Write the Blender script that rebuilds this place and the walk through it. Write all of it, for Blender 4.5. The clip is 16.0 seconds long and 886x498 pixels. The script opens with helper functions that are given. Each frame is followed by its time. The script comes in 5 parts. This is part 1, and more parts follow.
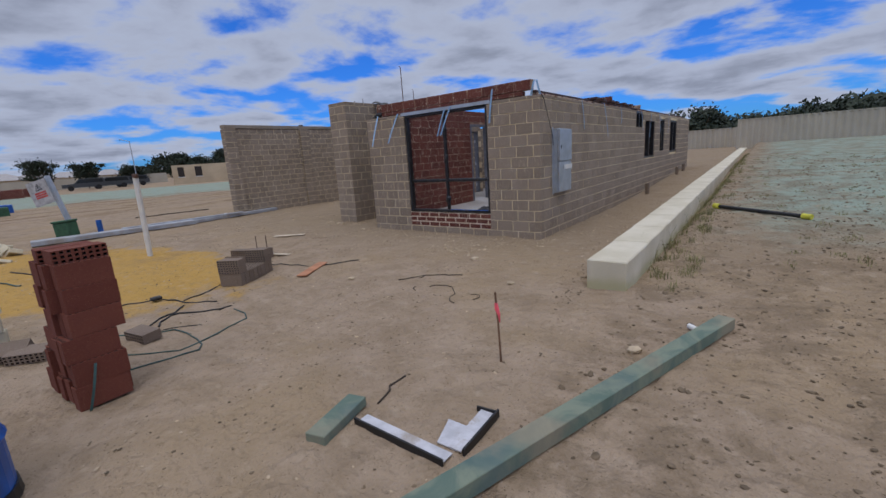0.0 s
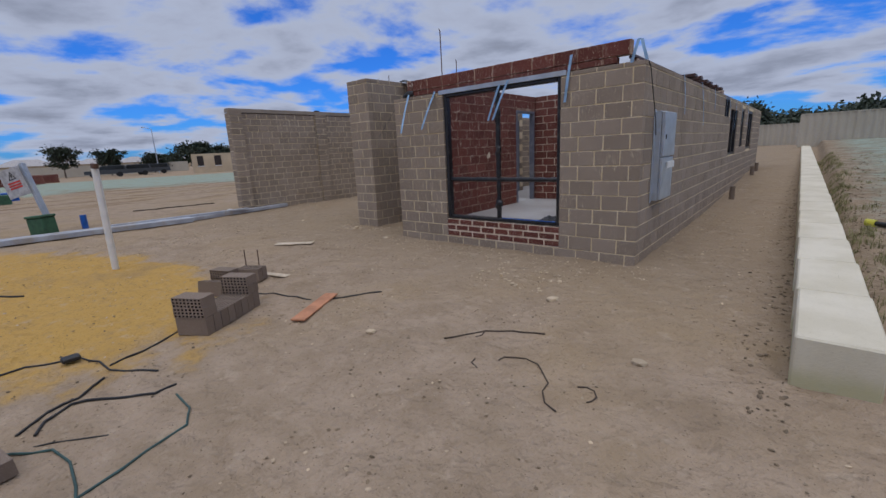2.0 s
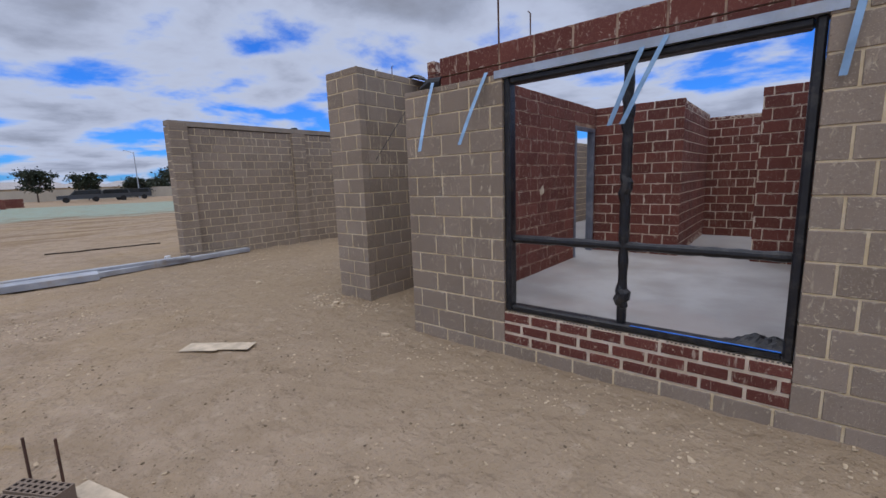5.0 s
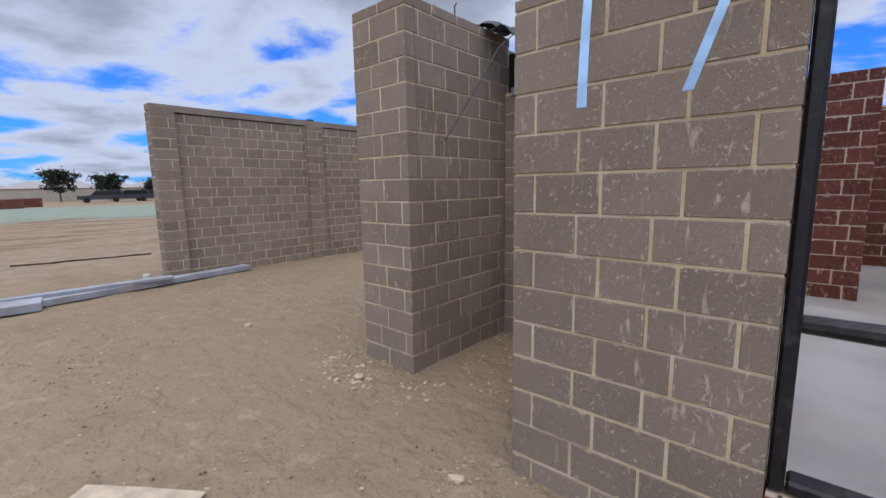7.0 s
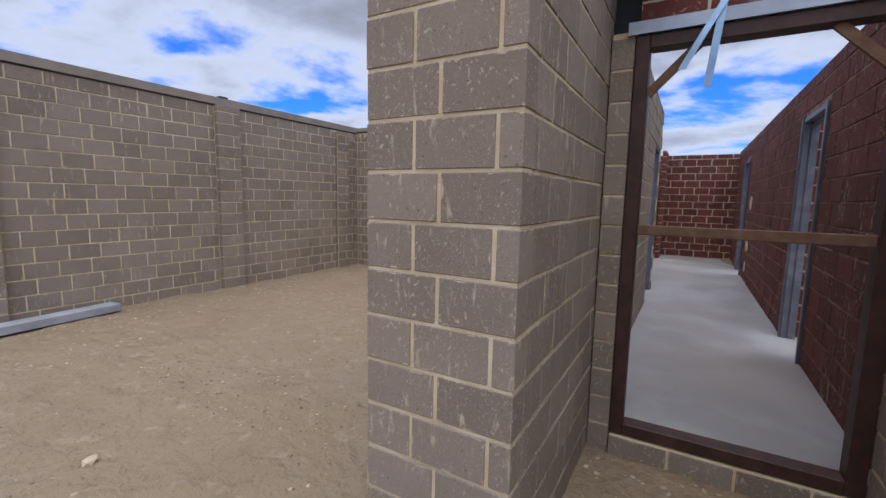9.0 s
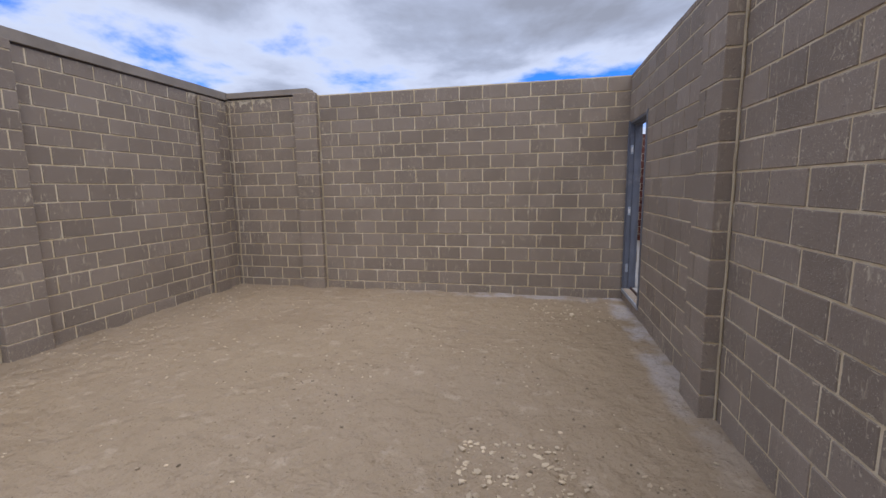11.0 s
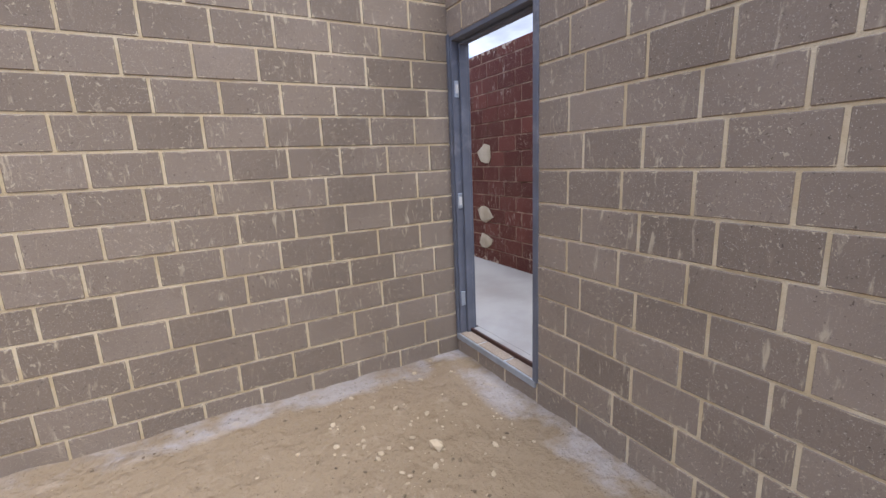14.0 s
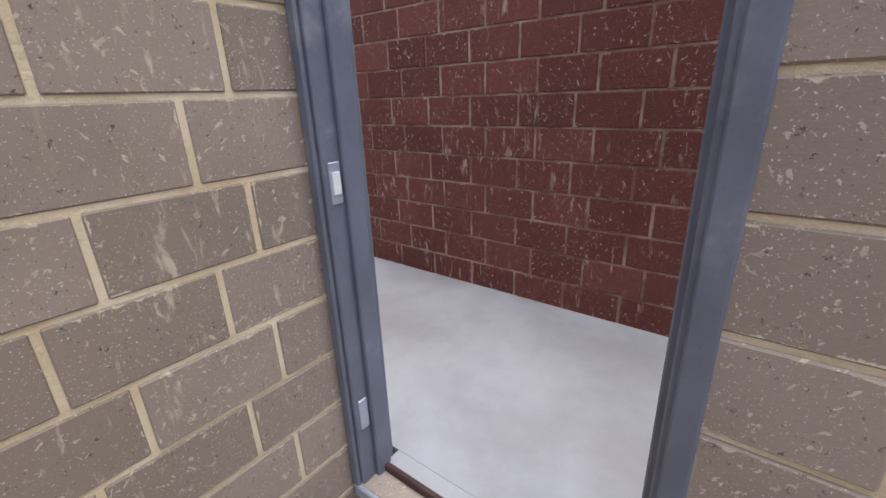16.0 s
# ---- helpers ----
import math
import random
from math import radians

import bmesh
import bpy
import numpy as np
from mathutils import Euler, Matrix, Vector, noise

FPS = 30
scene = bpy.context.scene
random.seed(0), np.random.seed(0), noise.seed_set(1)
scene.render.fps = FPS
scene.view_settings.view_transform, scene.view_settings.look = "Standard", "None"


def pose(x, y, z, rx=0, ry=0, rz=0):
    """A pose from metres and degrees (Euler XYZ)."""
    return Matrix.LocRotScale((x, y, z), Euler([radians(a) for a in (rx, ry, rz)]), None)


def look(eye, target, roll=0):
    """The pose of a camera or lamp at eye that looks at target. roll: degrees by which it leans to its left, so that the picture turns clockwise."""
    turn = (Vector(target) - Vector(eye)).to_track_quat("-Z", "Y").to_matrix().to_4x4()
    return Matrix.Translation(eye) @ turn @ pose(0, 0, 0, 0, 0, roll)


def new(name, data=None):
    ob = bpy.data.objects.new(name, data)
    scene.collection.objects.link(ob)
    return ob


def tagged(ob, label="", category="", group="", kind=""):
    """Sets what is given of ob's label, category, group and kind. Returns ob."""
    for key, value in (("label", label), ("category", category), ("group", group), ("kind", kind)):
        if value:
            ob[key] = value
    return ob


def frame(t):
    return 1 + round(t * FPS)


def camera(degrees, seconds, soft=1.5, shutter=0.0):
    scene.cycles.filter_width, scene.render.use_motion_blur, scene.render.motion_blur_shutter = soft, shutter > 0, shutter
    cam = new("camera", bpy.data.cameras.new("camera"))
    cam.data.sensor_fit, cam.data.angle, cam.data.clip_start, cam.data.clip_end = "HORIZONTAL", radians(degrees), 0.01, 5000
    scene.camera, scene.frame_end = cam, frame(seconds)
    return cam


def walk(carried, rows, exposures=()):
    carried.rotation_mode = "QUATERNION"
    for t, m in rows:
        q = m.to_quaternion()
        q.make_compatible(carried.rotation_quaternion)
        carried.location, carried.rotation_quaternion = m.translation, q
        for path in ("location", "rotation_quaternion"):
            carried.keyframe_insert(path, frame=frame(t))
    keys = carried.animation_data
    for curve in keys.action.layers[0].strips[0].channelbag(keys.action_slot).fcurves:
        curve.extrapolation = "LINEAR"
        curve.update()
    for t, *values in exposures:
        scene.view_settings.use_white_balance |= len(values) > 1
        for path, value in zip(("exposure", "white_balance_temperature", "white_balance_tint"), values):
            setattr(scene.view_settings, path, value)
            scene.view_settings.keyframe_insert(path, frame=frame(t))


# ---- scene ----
cam = camera(92.3, 16.0, soft=1.5)
PATH = [
    (0.00, pose(3.062, -6.681, 1.500, 77.70, 3.70, 37.20)),
    (0.50, pose(2.716, -6.379, 1.529, 77.80, 3.70, 45.10)),
    (1.00, pose(2.311, -6.062, 1.510, 77.60, 3.00, 45.40)),
    (1.50, pose(1.907, -5.671, 1.490, 77.10, 4.00, 44.90)),
    (2.00, pose(1.481, -5.358, 1.490, 77.00, 2.70, 39.80)),
    (2.50, pose(1.089, -4.982, 1.500, 78.40, 2.00, 36.50)),
    (3.00, pose(0.671, -4.493, 1.567, 80.40, 1.80, 35.80)),
    (5.50, pose(-1.569, -2.795, 1.558, 80.50, 1.30, 39.90)),
    (6.00, pose(-2.029, -2.472, 1.529, 80.60, 0.50, 40.70)),
    (6.50, pose(-2.431, -2.129, 1.519, 81.20, 1.30, 40.70)),
    (7.00, pose(-2.893, -1.819, 1.538, 81.50, 1.00, 41.10)),
    (7.50, pose(-3.424, -1.576, 1.538, 81.80, 0.00, 41.50)),
    (8.00, pose(-3.892, -1.272, 1.538, 83.60, 0.10, 41.40)),
    (8.50, pose(-4.351, -0.997, 1.519, 83.90, -0.40, 35.20)),
    (11.00, pose(-6.594, 0.570, 1.489, 81.80, 0.80, 12.10)),
    (11.50, pose(-6.843, 1.030, 1.500, 81.90, 2.70, -0.10)),
    (12.00, pose(-6.996, 1.530, 1.494, 82.00, 2.30, -5.30)),
    (12.50, pose(-7.110, 2.085, 1.434, 79.90, 1.90, -12.60)),
    (13.00, pose(-7.108, 2.642, 1.429, 79.40, 1.70, -16.70)),
    (13.50, pose(-7.127, 3.209, 1.434, 79.20, 1.90, -21.40)),
    (14.00, pose(-7.022, 3.756, 1.450, 78.30, 2.40, -29.20)),
    (14.50, pose(-6.878, 4.294, 1.472, 78.60, 2.50, -33.00)),
    (15.00, pose(-6.688, 4.768, 1.472, 78.30, 2.20, -40.30)),
    (15.50, pose(-6.392, 5.162, 1.440, 74.00, 3.50, -44.20)),
    (16.00, pose(-6.110, 5.510, 1.368, 70.00, 2.00, -52.60)),
]
walk(cam, PATH, exposures=[(0.0, 0.0), (3.0, 0.02), (5.5, 0.33), (8.5, 0.6), (11.0, 0.7), (12.5, 0.92), (13.0, 1.14), (14.0, 1.42), (16.0, 1.58)])

# ---- world, sun ----
world = bpy.data.worlds.new("world")
scene.world = world
world.use_nodes = True
SUN_EL, SUN_AZ = 68.0, 145.0     # degrees; azimuth clockwise from +Y


def build_world():
    nt = world.node_tree
    N, Lk = nt.nodes, nt.links
    bg = N["Background"]
    sky = N.new("ShaderNodeTexSky")
    sky.sky_type = 'NISHITA'
    sky.sun_disc = False
    sky.sun_elevation = radians(SUN_EL)
    sky.sun_rotation = radians(SUN_AZ)
    sky.ozone_density = 4.0
    sky.dust_density = 0.6
    tc = N.new("ShaderNodeTexCoord")
    sep = N.new("ShaderNodeSeparateXYZ")
    Lk.new(tc.outputs["Generated"], sep.inputs[0])
    # project the direction on a flat cloud layer
    mx = N.new("ShaderNodeMath"); mx.operation = 'MAXIMUM'; mx.inputs[1].default_value = 0.0
    Lk.new(sep.outputs[2], mx.inputs[0])
    ad = N.new("ShaderNodeMath"); ad.operation = 'ADD'; ad.inputs[1].default_value = 0.16
    Lk.new(mx.outputs[0], ad.inputs[0])
    dv = N.new("ShaderNodeVectorMath"); dv.operation = 'DIVIDE'
    cb = N.new("ShaderNodeCombineXYZ")
    Lk.new(ad.outputs[0], cb.inputs[0]); Lk.new(ad.outputs[0], cb.inputs[1]); cb.inputs[2].default_value = 1.0
    Lk.new(tc.outputs["Generated"], dv.inputs[0]); Lk.new(cb.outputs[0], dv.inputs[1])
    mul = N.new("ShaderNodeVectorMath"); mul.operation = 'MULTIPLY'; mul.inputs[1].default_value = (1.0, 1.0, 0.0)
    Lk.new(dv.outputs[0], mul.inputs[0])
    off = N.new("ShaderNodeVectorMath"); off.operation = 'ADD'; off.inputs[1].default_value = (3.4, 7.9, 0.0)
    Lk.new(mul.outputs[0], off.inputs[0])
    no = N.new("ShaderNodeTexNoise"); no.inputs["Scale"].default_value = 1.1
    no.inputs["Detail"].default_value = 8.0; no.inputs["Roughness"].default_value = 0.55; no.inputs["Distortion"].default_value = 0.15
    Lk.new(off.outputs[0], no.inputs["Vector"])
    # the cloud deck closes towards the zenith
    deck = N.new("ShaderNodeMapRange"); deck.interpolation_type = 'SMOOTHSTEP'
    deck.inputs[1].default_value, deck.inputs[2].default_value = 0.13, 0.36
    deck.inputs[3].default_value, deck.inputs[4].default_value = -0.005, 0.105
    Lk.new(sep.outputs[2], deck.inputs[0])
    thick = N.new("ShaderNodeMath"); thick.operation = 'ADD'
    Lk.new(no.outputs[0], thick.inputs[0]); Lk.new(deck.outputs[0], thick.inputs[1])
    cover = N.new("ShaderNodeMapRange"); cover.interpolation_type = 'SMOOTHSTEP'
    cover.inputs[1].default_value, cover.inputs[2].default_value = 0.41, 0.53
    Lk.new(thick.outputs[0], cover.inputs[0])
    # grey bases where the cloud is thick
    ramp = N.new("ShaderNodeValToRGB")
    e = ramp.color_ramp.elements
    e[0].position, e[0].color = 0.47, (4.3, 4.9, 6.4, 1)
    e[1].position, e[1].color = 0.74, (2.0, 2.2, 2.85, 1)
    m = ramp.color_ramp.elements.new(0.56); m.color = (3.8, 4.25, 5.6, 1)
    m = ramp.color_ramp.elements.new(0.64); m.color = (2.7, 3.05, 4.1, 1)
    Lk.new(thick.outputs[0], ramp.inputs[0])
    deep = N.new("ShaderNodeMix"); deep.data_type = 'RGBA'; deep.blend_type = 'MULTIPLY'
    deep.inputs["Factor"].default_value = 1.0
    deep.inputs[7].default_value = (0.18, 0.60, 1.45, 1)
    Lk.new(sky.outputs[0], deep.inputs[6])
    mix = N.new("ShaderNodeMix"); mix.data_type = 'RGBA'
    Lk.new(cover.outputs[0], mix.inputs["Factor"])
    Lk.new(deep.outputs[2], mix.inputs[6]); Lk.new(ramp.outputs[0], mix.inputs[7])
    # an overcast deck is brightest overhead
    top = N.new("ShaderNodeMapRange"); top.interpolation_type = 'SMOOTHSTEP'
    top.inputs[1].default_value, top.inputs[2].default_value = 0.45, 0.95
    top.inputs[3].default_value, top.inputs[4].default_value = 1.0, 2.1
    Lk.new(sep.outputs[2], top.inputs[0])
    lift = N.new("ShaderNodeVectorMath"); lift.operation = 'SCALE'
    Lk.new(mix.outputs[2], lift.inputs[0]); Lk.new(top.outputs[0], lift.inputs["Scale"])
    Lk.new(lift.outputs[0], bg.inputs[0])
    bg.inputs[1].default_value = 0.10


build_world()
sun_data = bpy.data.lights.new("sun", 'SUN')
sun_data.energy, sun_data.angle, sun_data.color = 1.35, radians(65), (1.0, 0.93, 0.83)
sun = new("sun", sun_data)
_az, _el = radians(SUN_AZ), radians(SUN_EL)
sun.matrix_world = look((30 * math.sin(_az) * math.cos(_el), 30 * math.cos(_az) * math.cos(_el), 30 * math.sin(_el)), (0, 0, 0))


# ---- materials ----
class Nodes:
    """Small helper to write a node material in a few lines."""

    def __init__(self, name):
        self.mat = bpy.data.materials.new(name)
        self.mat.use_nodes = True
        self.nt = self.mat.node_tree
        self.bsdf = self.nt.nodes["Principled BSDF"]
        self.geo = self.nt.nodes.new("ShaderNodeNewGeometry")
        self.tc = self.nt.nodes.new("ShaderNodeTexCoord")
        self.info = self.nt.nodes.new("ShaderNodeObjectInfo")
        self.pos = self.geo.outputs["Position"]

    def put(self, sock, v):
        if isinstance(v, bpy.types.NodeSocket):
            self.nt.links.new(v, sock)
        elif isinstance(v, tuple) and len(v) == 3 and sock.type == 'RGBA':
            sock.default_value = (*v, 1)
        else:
            sock.default_value = v

    def noise(self, scale, detail=4.0, rough=0.55, vec=None, stretch=None, distort=0.0):
        n = self.nt.nodes.new("ShaderNodeTexNoise")
        n.inputs["Scale"].default_value, n.inputs["Detail"].default_value = scale, detail
        n.inputs["Roughness"].default_value, n.inputs["Distortion"].default_value = rough, distort
        v = vec or self.pos
        if stretch:
            m = self.nt.nodes.new("ShaderNodeVectorMath"); m.operation = 'MULTIPLY'
            self.put(m.inputs[0], v); m.inputs[1].default_value = stretch
            v = m.outputs[0]
        self.put(n.inputs["Vector"], v)
        return n.outputs[0]

    def math(self, op, a, b=0.0, clamp=False):
        n = self.nt.nodes.new("ShaderNodeMath"); n.operation = op; n.use_clamp = clamp
        self.put(n.inputs[0], a); self.put(n.inputs[1], b)
        return n.outputs[0]

    def step(self, v, lo, hi, a=0.0, b=1.0):
        n = self.nt.nodes.new("ShaderNodeMapRange"); n.interpolation_type = 'SMOOTHSTEP'
        self.put(n.inputs[0], v); n.inputs[1].default_value, n.inputs[2].default_value = lo, hi
        n.inputs[3].default_value, n.inputs[4].default_value = a, b
        return n.outputs[0]

    def mix(self, f, a, b, blend='MIX'):
        n = self.nt.nodes.new("ShaderNodeMix"); n.data_type = 'RGBA'; n.blend_type = blend
        self.put(n.inputs["Factor"], f); self.put(n.inputs[6], a); self.put(n.inputs[7], b)
        return n.outputs[2]

    def xyz(self, v=None):
        n = self.nt.nodes.new("ShaderNodeSeparateXYZ"); self.put(n.inputs[0], v or self.pos)
        return n.outputs

    def random(self):
        a = self.math('ADD', self.info.outputs["Random"], self.geo.outputs["Random Per Island"])
        return self.math('FRACT', a)

    def done(self, color, rough=0.9, metal=0.0, bump=None, strength=0.4, dist=0.01, spec=None):
        self.put(self.bsdf.inputs["Base Color"], color)
        self.put(self.bsdf.inputs["Roughness"], rough)
        self.put(self.bsdf.inputs["Metallic"], metal)
        if spec is not None:
            self.put(self.bsdf.inputs["Specular IOR Level"], spec)
        if bump is not None:
            b = self.nt.nodes.new("ShaderNodeBump")
            b.inputs["Strength"].default_value, b.inputs["Distance"].default_value = strength, dist
            self.put(b.inputs["Height"], bump); self.nt.links.new(b.outputs[0], self.bsdf.inputs["Normal"])
        return self.mat


def plain(name, color, rough=0.7, metal=0.0, vary=0.25, scale=9.0, strength=0.15, dirt=None):
    k = Nodes(name)
    n1, n2 = k.noise(scale, 5), k.noise(scale * 14, 3)
    c = k.mix(k.step(n1, 0.3, 0.7), tuple(v * (1 - vary) for v in color), tuple(min(1, v * (1 + vary)) for v in color))
    c = k.mix(k.math('MULTIPLY', k.step(n2, 0.55, 0.75), 0.25), c, tuple(v * 0.55 for v in color))
    if dirt:
        c = k.mix(k.math('MULTIPLY', k.step(k.noise(scale * 0.6, 6, 0.65), 0.52, 0.66), 0.7), c, dirt)
    return k.done(c, rough, metal, n2, strength, 0.004)


def brick_material(name, dark, light, mortar, speck, smear_amount, edge, one_sided=False):
    k = Nodes(name)
    r = k.random()
    c = k.mix(r, dark, light)
    big = k.noise(2.2, 4)
    c = k.mix(k.math('MULTIPLY', k.step(big, 0.4, 0.7), 0.35), c, tuple(v * 0.75 for v in dark))
    fine = k.noise(70, 4, 0.7)
    grain = k.noise(210, 2, 0.6)
    c = k.mix(k.step(fine, 0.62, 0.7), c, tuple(v * 0.45 for v in dark))
    c = k.mix(k.math('MULTIPLY', k.step(grain, 0.63, 0.70), 0.75), c, speck)
    # dragged mortar: streaks down the face and blotches
    streak = k.noise(9, 6, 0.62, stretch=(3.2, 3.2, 0.8), distort=0.4)
    blot = k.noise(1.7, 3)
    sm = k.math('MULTIPLY', k.step(streak, 0.57, 0.70), k.step(blot, 0.40, 0.60))
    fleck = k.step(k.noise(38, 5, 0.7, stretch=(1.4, 1.4, 0.7)), 0.635, 0.70)
    sm = k.math('MAXIMUM', sm, k.math('MULTIPLY', fleck, 0.75))
    # thin slanting trowel scratches
    for turn, seed in ((0.55, 3.0), (-0.7, 11.0)):
        rot = k.nt.nodes.new("ShaderNodeMapping"); k.put(rot.inputs["Vector"], k.pos)
        rot.inputs["Rotation"].default_value = (turn, turn, 0.0); rot.inputs["Location"].default_value = (seed, seed, seed)
        scr = k.step(k.noise(7, 4, 0.6, vec=rot.outputs[0], stretch=(9.0, 9.0, 0.8)), 0.63, 0.66)
        sm = k.math('MAXIMUM', sm, k.math('MULTIPLY', scr, k.step(k.noise(2.6, 3, vec=rot.outputs[0]), 0.46, 0.58, 0.0, 0.9)))
    c = k.mix(k.math('MULTIPLY', sm, smear_amount), c, mortar)
    # ragged mortar over the arrises
    g = k.xyz(k.tc.outputs["Generated"])
    ex = k.math('MULTIPLY', k.math('MINIMUM', g[0], k.math('SUBTRACT', 1.0, g[0])), 0.305)
    ez = k.math('MULTIPLY', k.math('MINIMUM', g[2], k.math('SUBTRACT', 1.0, g[2])), 0.162)
    n = k.xyz(k.tc.outputs["Normal"])
    ex = k.math('ADD', ex, k.math('MULTIPLY', k.math('ABSOLUTE', n[0]), 0.3))
    ez = k.math('ADD', ez, k.math('MULTIPLY', k.math('ABSOLUTE', n[2]), 0.3))
    d = k.math('MINIMUM', ex, ez)
    wob = k.math('MULTIPLY', k.step(k.noise(16, 5, 0.65), 0.40, 0.85), edge)
    # joints on faces turned to -X were struck clean
    if one_sided:
        west = k.step(k.math('MULTIPLY', k.xyz(k.geo.outputs["Normal"])[0], -1.0), 0.4, 0.6)
        wob = k.math('MULTIPLY', wob, k.math('SUBTRACT', 1.0, k.math('MULTIPLY', west, 0.55)))
    over = k.step(k.math('SUBTRACT', wob, d), 0.0, 0.0025)
    c = k.mix(k.math('MULTIPLY', over, 0.9), c, mortar)
    h = k.math('ADD', k.math('MULTIPLY', fine, 0.6), k.math('MULTIPLY', sm, 0.5))
    return k.done(c, 0.93, 0.0, h, 0.5, 0.004, spec=0.25)


def mortar_material(name, a, b):
    k = Nodes(name)
    n1, n2 = k.noise(6, 5), k.noise(90, 4, 0.7)
    c = k.mix(k.step(n1, 0.35, 0.68), a, b)
    c = k.mix(k.math('MULTIPLY', k.step(n2, 0.55, 0.72), 0.35), c, tuple(v * 0.6 for v in a))
    return k.done(c, 0.97, 0.0, n2, 0.8, 0.006, spec=0.15)


GREY_BRICK = brick_material("brown_grey_block", (0.234, 0.185, 0.142), (0.310, 0.248, 0.195), (0.58, 0.49, 0.35), (0.60, 0.54, 0.45), 0.74, 0.017)
RED_BRICK = brick_material("red_clay_brick", (0.112, 0.037, 0.028), (0.172, 0.057, 0.043), (0.56, 0.46, 0.36), (0.42, 0.25, 0.2), 0.62, 0.027, True)
LOOSE_RED = brick_material("loose_red_brick", (0.135, 0.040, 0.027), (0.17, 0.055, 0.037), (0.25, 0.11, 0.08), (0.3, 0.15, 0.1), 0.10, 0.0)
LOOSE_GREY = brick_material("loose_brown_brick", (0.17, 0.128, 0.098), (0.21, 0.16, 0.125), (0.33, 0.28, 0.22), (0.4, 0.36, 0.3), 0.10, 0.0)
LIMESTONE = plain("pale_block", (0.52, 0.46, 0.34), 0.95, vary=0.15, scale=4, strength=0.4, dirt=(0.38, 0.34, 0.22))
CREAM_MORTAR = mortar_material("cream_mortar", (0.60, 0.48, 0.30), (0.72, 0.61, 0.43))
PALE_MORTAR = mortar_material("pale_mortar", (0.54, 0.44, 0.33), (0.68, 0.58, 0.46))
DULL_MORTAR = mortar_material("dull_red_mortar", (0.20, 0.11, 0.08), (0.42, 0.30, 0.21))
BEAD = mortar_material("smeared_joint_mortar", (0.40, 0.32, 0.21), (0.52, 0.43, 0.30))
PATCH = mortar_material("patch_mortar", (0.52, 0.43, 0.31), (0.66, 0.57, 0.44))
HOLE = plain("brick_core_shade", (0.05, 0.035, 0.03), 1.0)
BLACK_WRAP = plain("black_plastic_wrap", (0.008, 0.008, 0.010), 0.32, vary=0.4, scale=20, strength=0.7, dirt=(0.05, 0.045, 0.04))
BLUE_TAPE = plain("blue_line", (0.02, 0.16, 0.62), 0.45)
GALV = plain("galvanised_steel", (0.42, 0.46, 0.51), 0.42, metal=0.55, vary=0.12, scale=6, strength=0.08, dirt=(0.42, 0.43, 0.43))
BEAM_STEEL = plain("dull_grey_steel", (0.34, 0.355, 0.385), 0.6, metal=0.15, vary=0.2, scale=3, dirt=(0.3, 0.25, 0.19))
STRAP = plain("strap_steel", (0.25, 0.40, 0.58), 0.45, metal=0.25, vary=0.15)
PAINT_FRAME = plain("grey_blue_primer", (0.125, 0.135, 0.165), 0.42, vary=0.12, scale=7, strength=0.08, dirt=(0.23, 0.23, 0.25))
BROWN_TIMBER = plain("red_brown_timber", (0.052, 0.021, 0.015), 0.55, vary=0.3, scale=12)
RAW_TIMBER = plain("raw_brace_timber", (0.17, 0.095, 0.055), 0.8, vary=0.3, scale=12)
RUST = plain("rusty_steel", (0.09, 0.045, 0.03), 0.8)
BLACK = plain("black_plastic", (0.012, 0.012, 0.013), 0.5)
WHITE = plain("white_plastic", (0.66, 0.66, 0.64), 0.55, vary=0.06)
YELLOW = plain("yellow_cap", (0.55, 0.52, 0.05), 0.5)
PINK = plain("pink_flagging", (0.75, 0.10, 0.13), 0.6)
SCUFFED = plain("scuffed_white_metal", (0.50, 0.50, 0.53), 0.6, vary=0.15, scale=11, dirt=(0.30, 0.24, 0.18))
GREEN_BOX = plain("green_plastic", (0.03, 0.09, 0.045), 0.6)
BLUE = plain("blue_plastic", (0.01, 0.085, 0.34), 0.4)
RED_INK = plain("red_print", (0.5, 0.05, 0.04), 0.6)
ORANGE_BOARD = plain("orange_board", (0.42, 0.19, 0.10), 0.85, vary=0.2, scale=8)
PALE_BOARD = plain("pale_board", (0.50, 0.41, 0.30), 0.9, vary=0.2)
GREEN_STRAP = plain("green_strapping", (0.03, 0.075, 0.07), 0.5)
FENCE = plain("sheet_fence", (0.41, 0.37, 0.30), 0.7, vary=0.05, scale=1.0)
CREAM_WALL = plain("cream_wall", (0.48, 0.38, 0.26), 0.9, vary=0.1, scale=0.6)
DARK_VOID = plain("dark_opening", (0.03, 0.022, 0.02), 0.9)
CAR_PAINT = plain("dark_car_paint", (0.045, 0.05, 0.055), 0.3, vary=0.1)
GLASS_DARK = plain("tinted_glass", (0.015, 0.018, 0.02), 0.08)
TYRE = plain("tyre_rubber", (0.012, 0.012, 0.012), 0.85)
ROOF = plain("far_roof", (0.36, 0.34, 0.33), 0.8)
BARK = plain("bark", (0.12, 0.09, 0.07), 0.95)
LEAF = plain("dark_leaf", (0.022, 0.034, 0.019), 0.75, vary=0.5, scale=0.9)
WEED = plain("dry_weed", (0.20, 0.19, 0.08), 0.9, vary=0.4)
TWIG = plain("twig", (0.055, 0.04, 0.03), 0.95)
STONE = plain("stone", (0.40, 0.31, 0.21), 0.95, vary=0.4, scale=3)
PALE_STONE = plain("pale_stone", (0.44, 0.35, 0.24), 0.95, vary=0.25, scale=5)


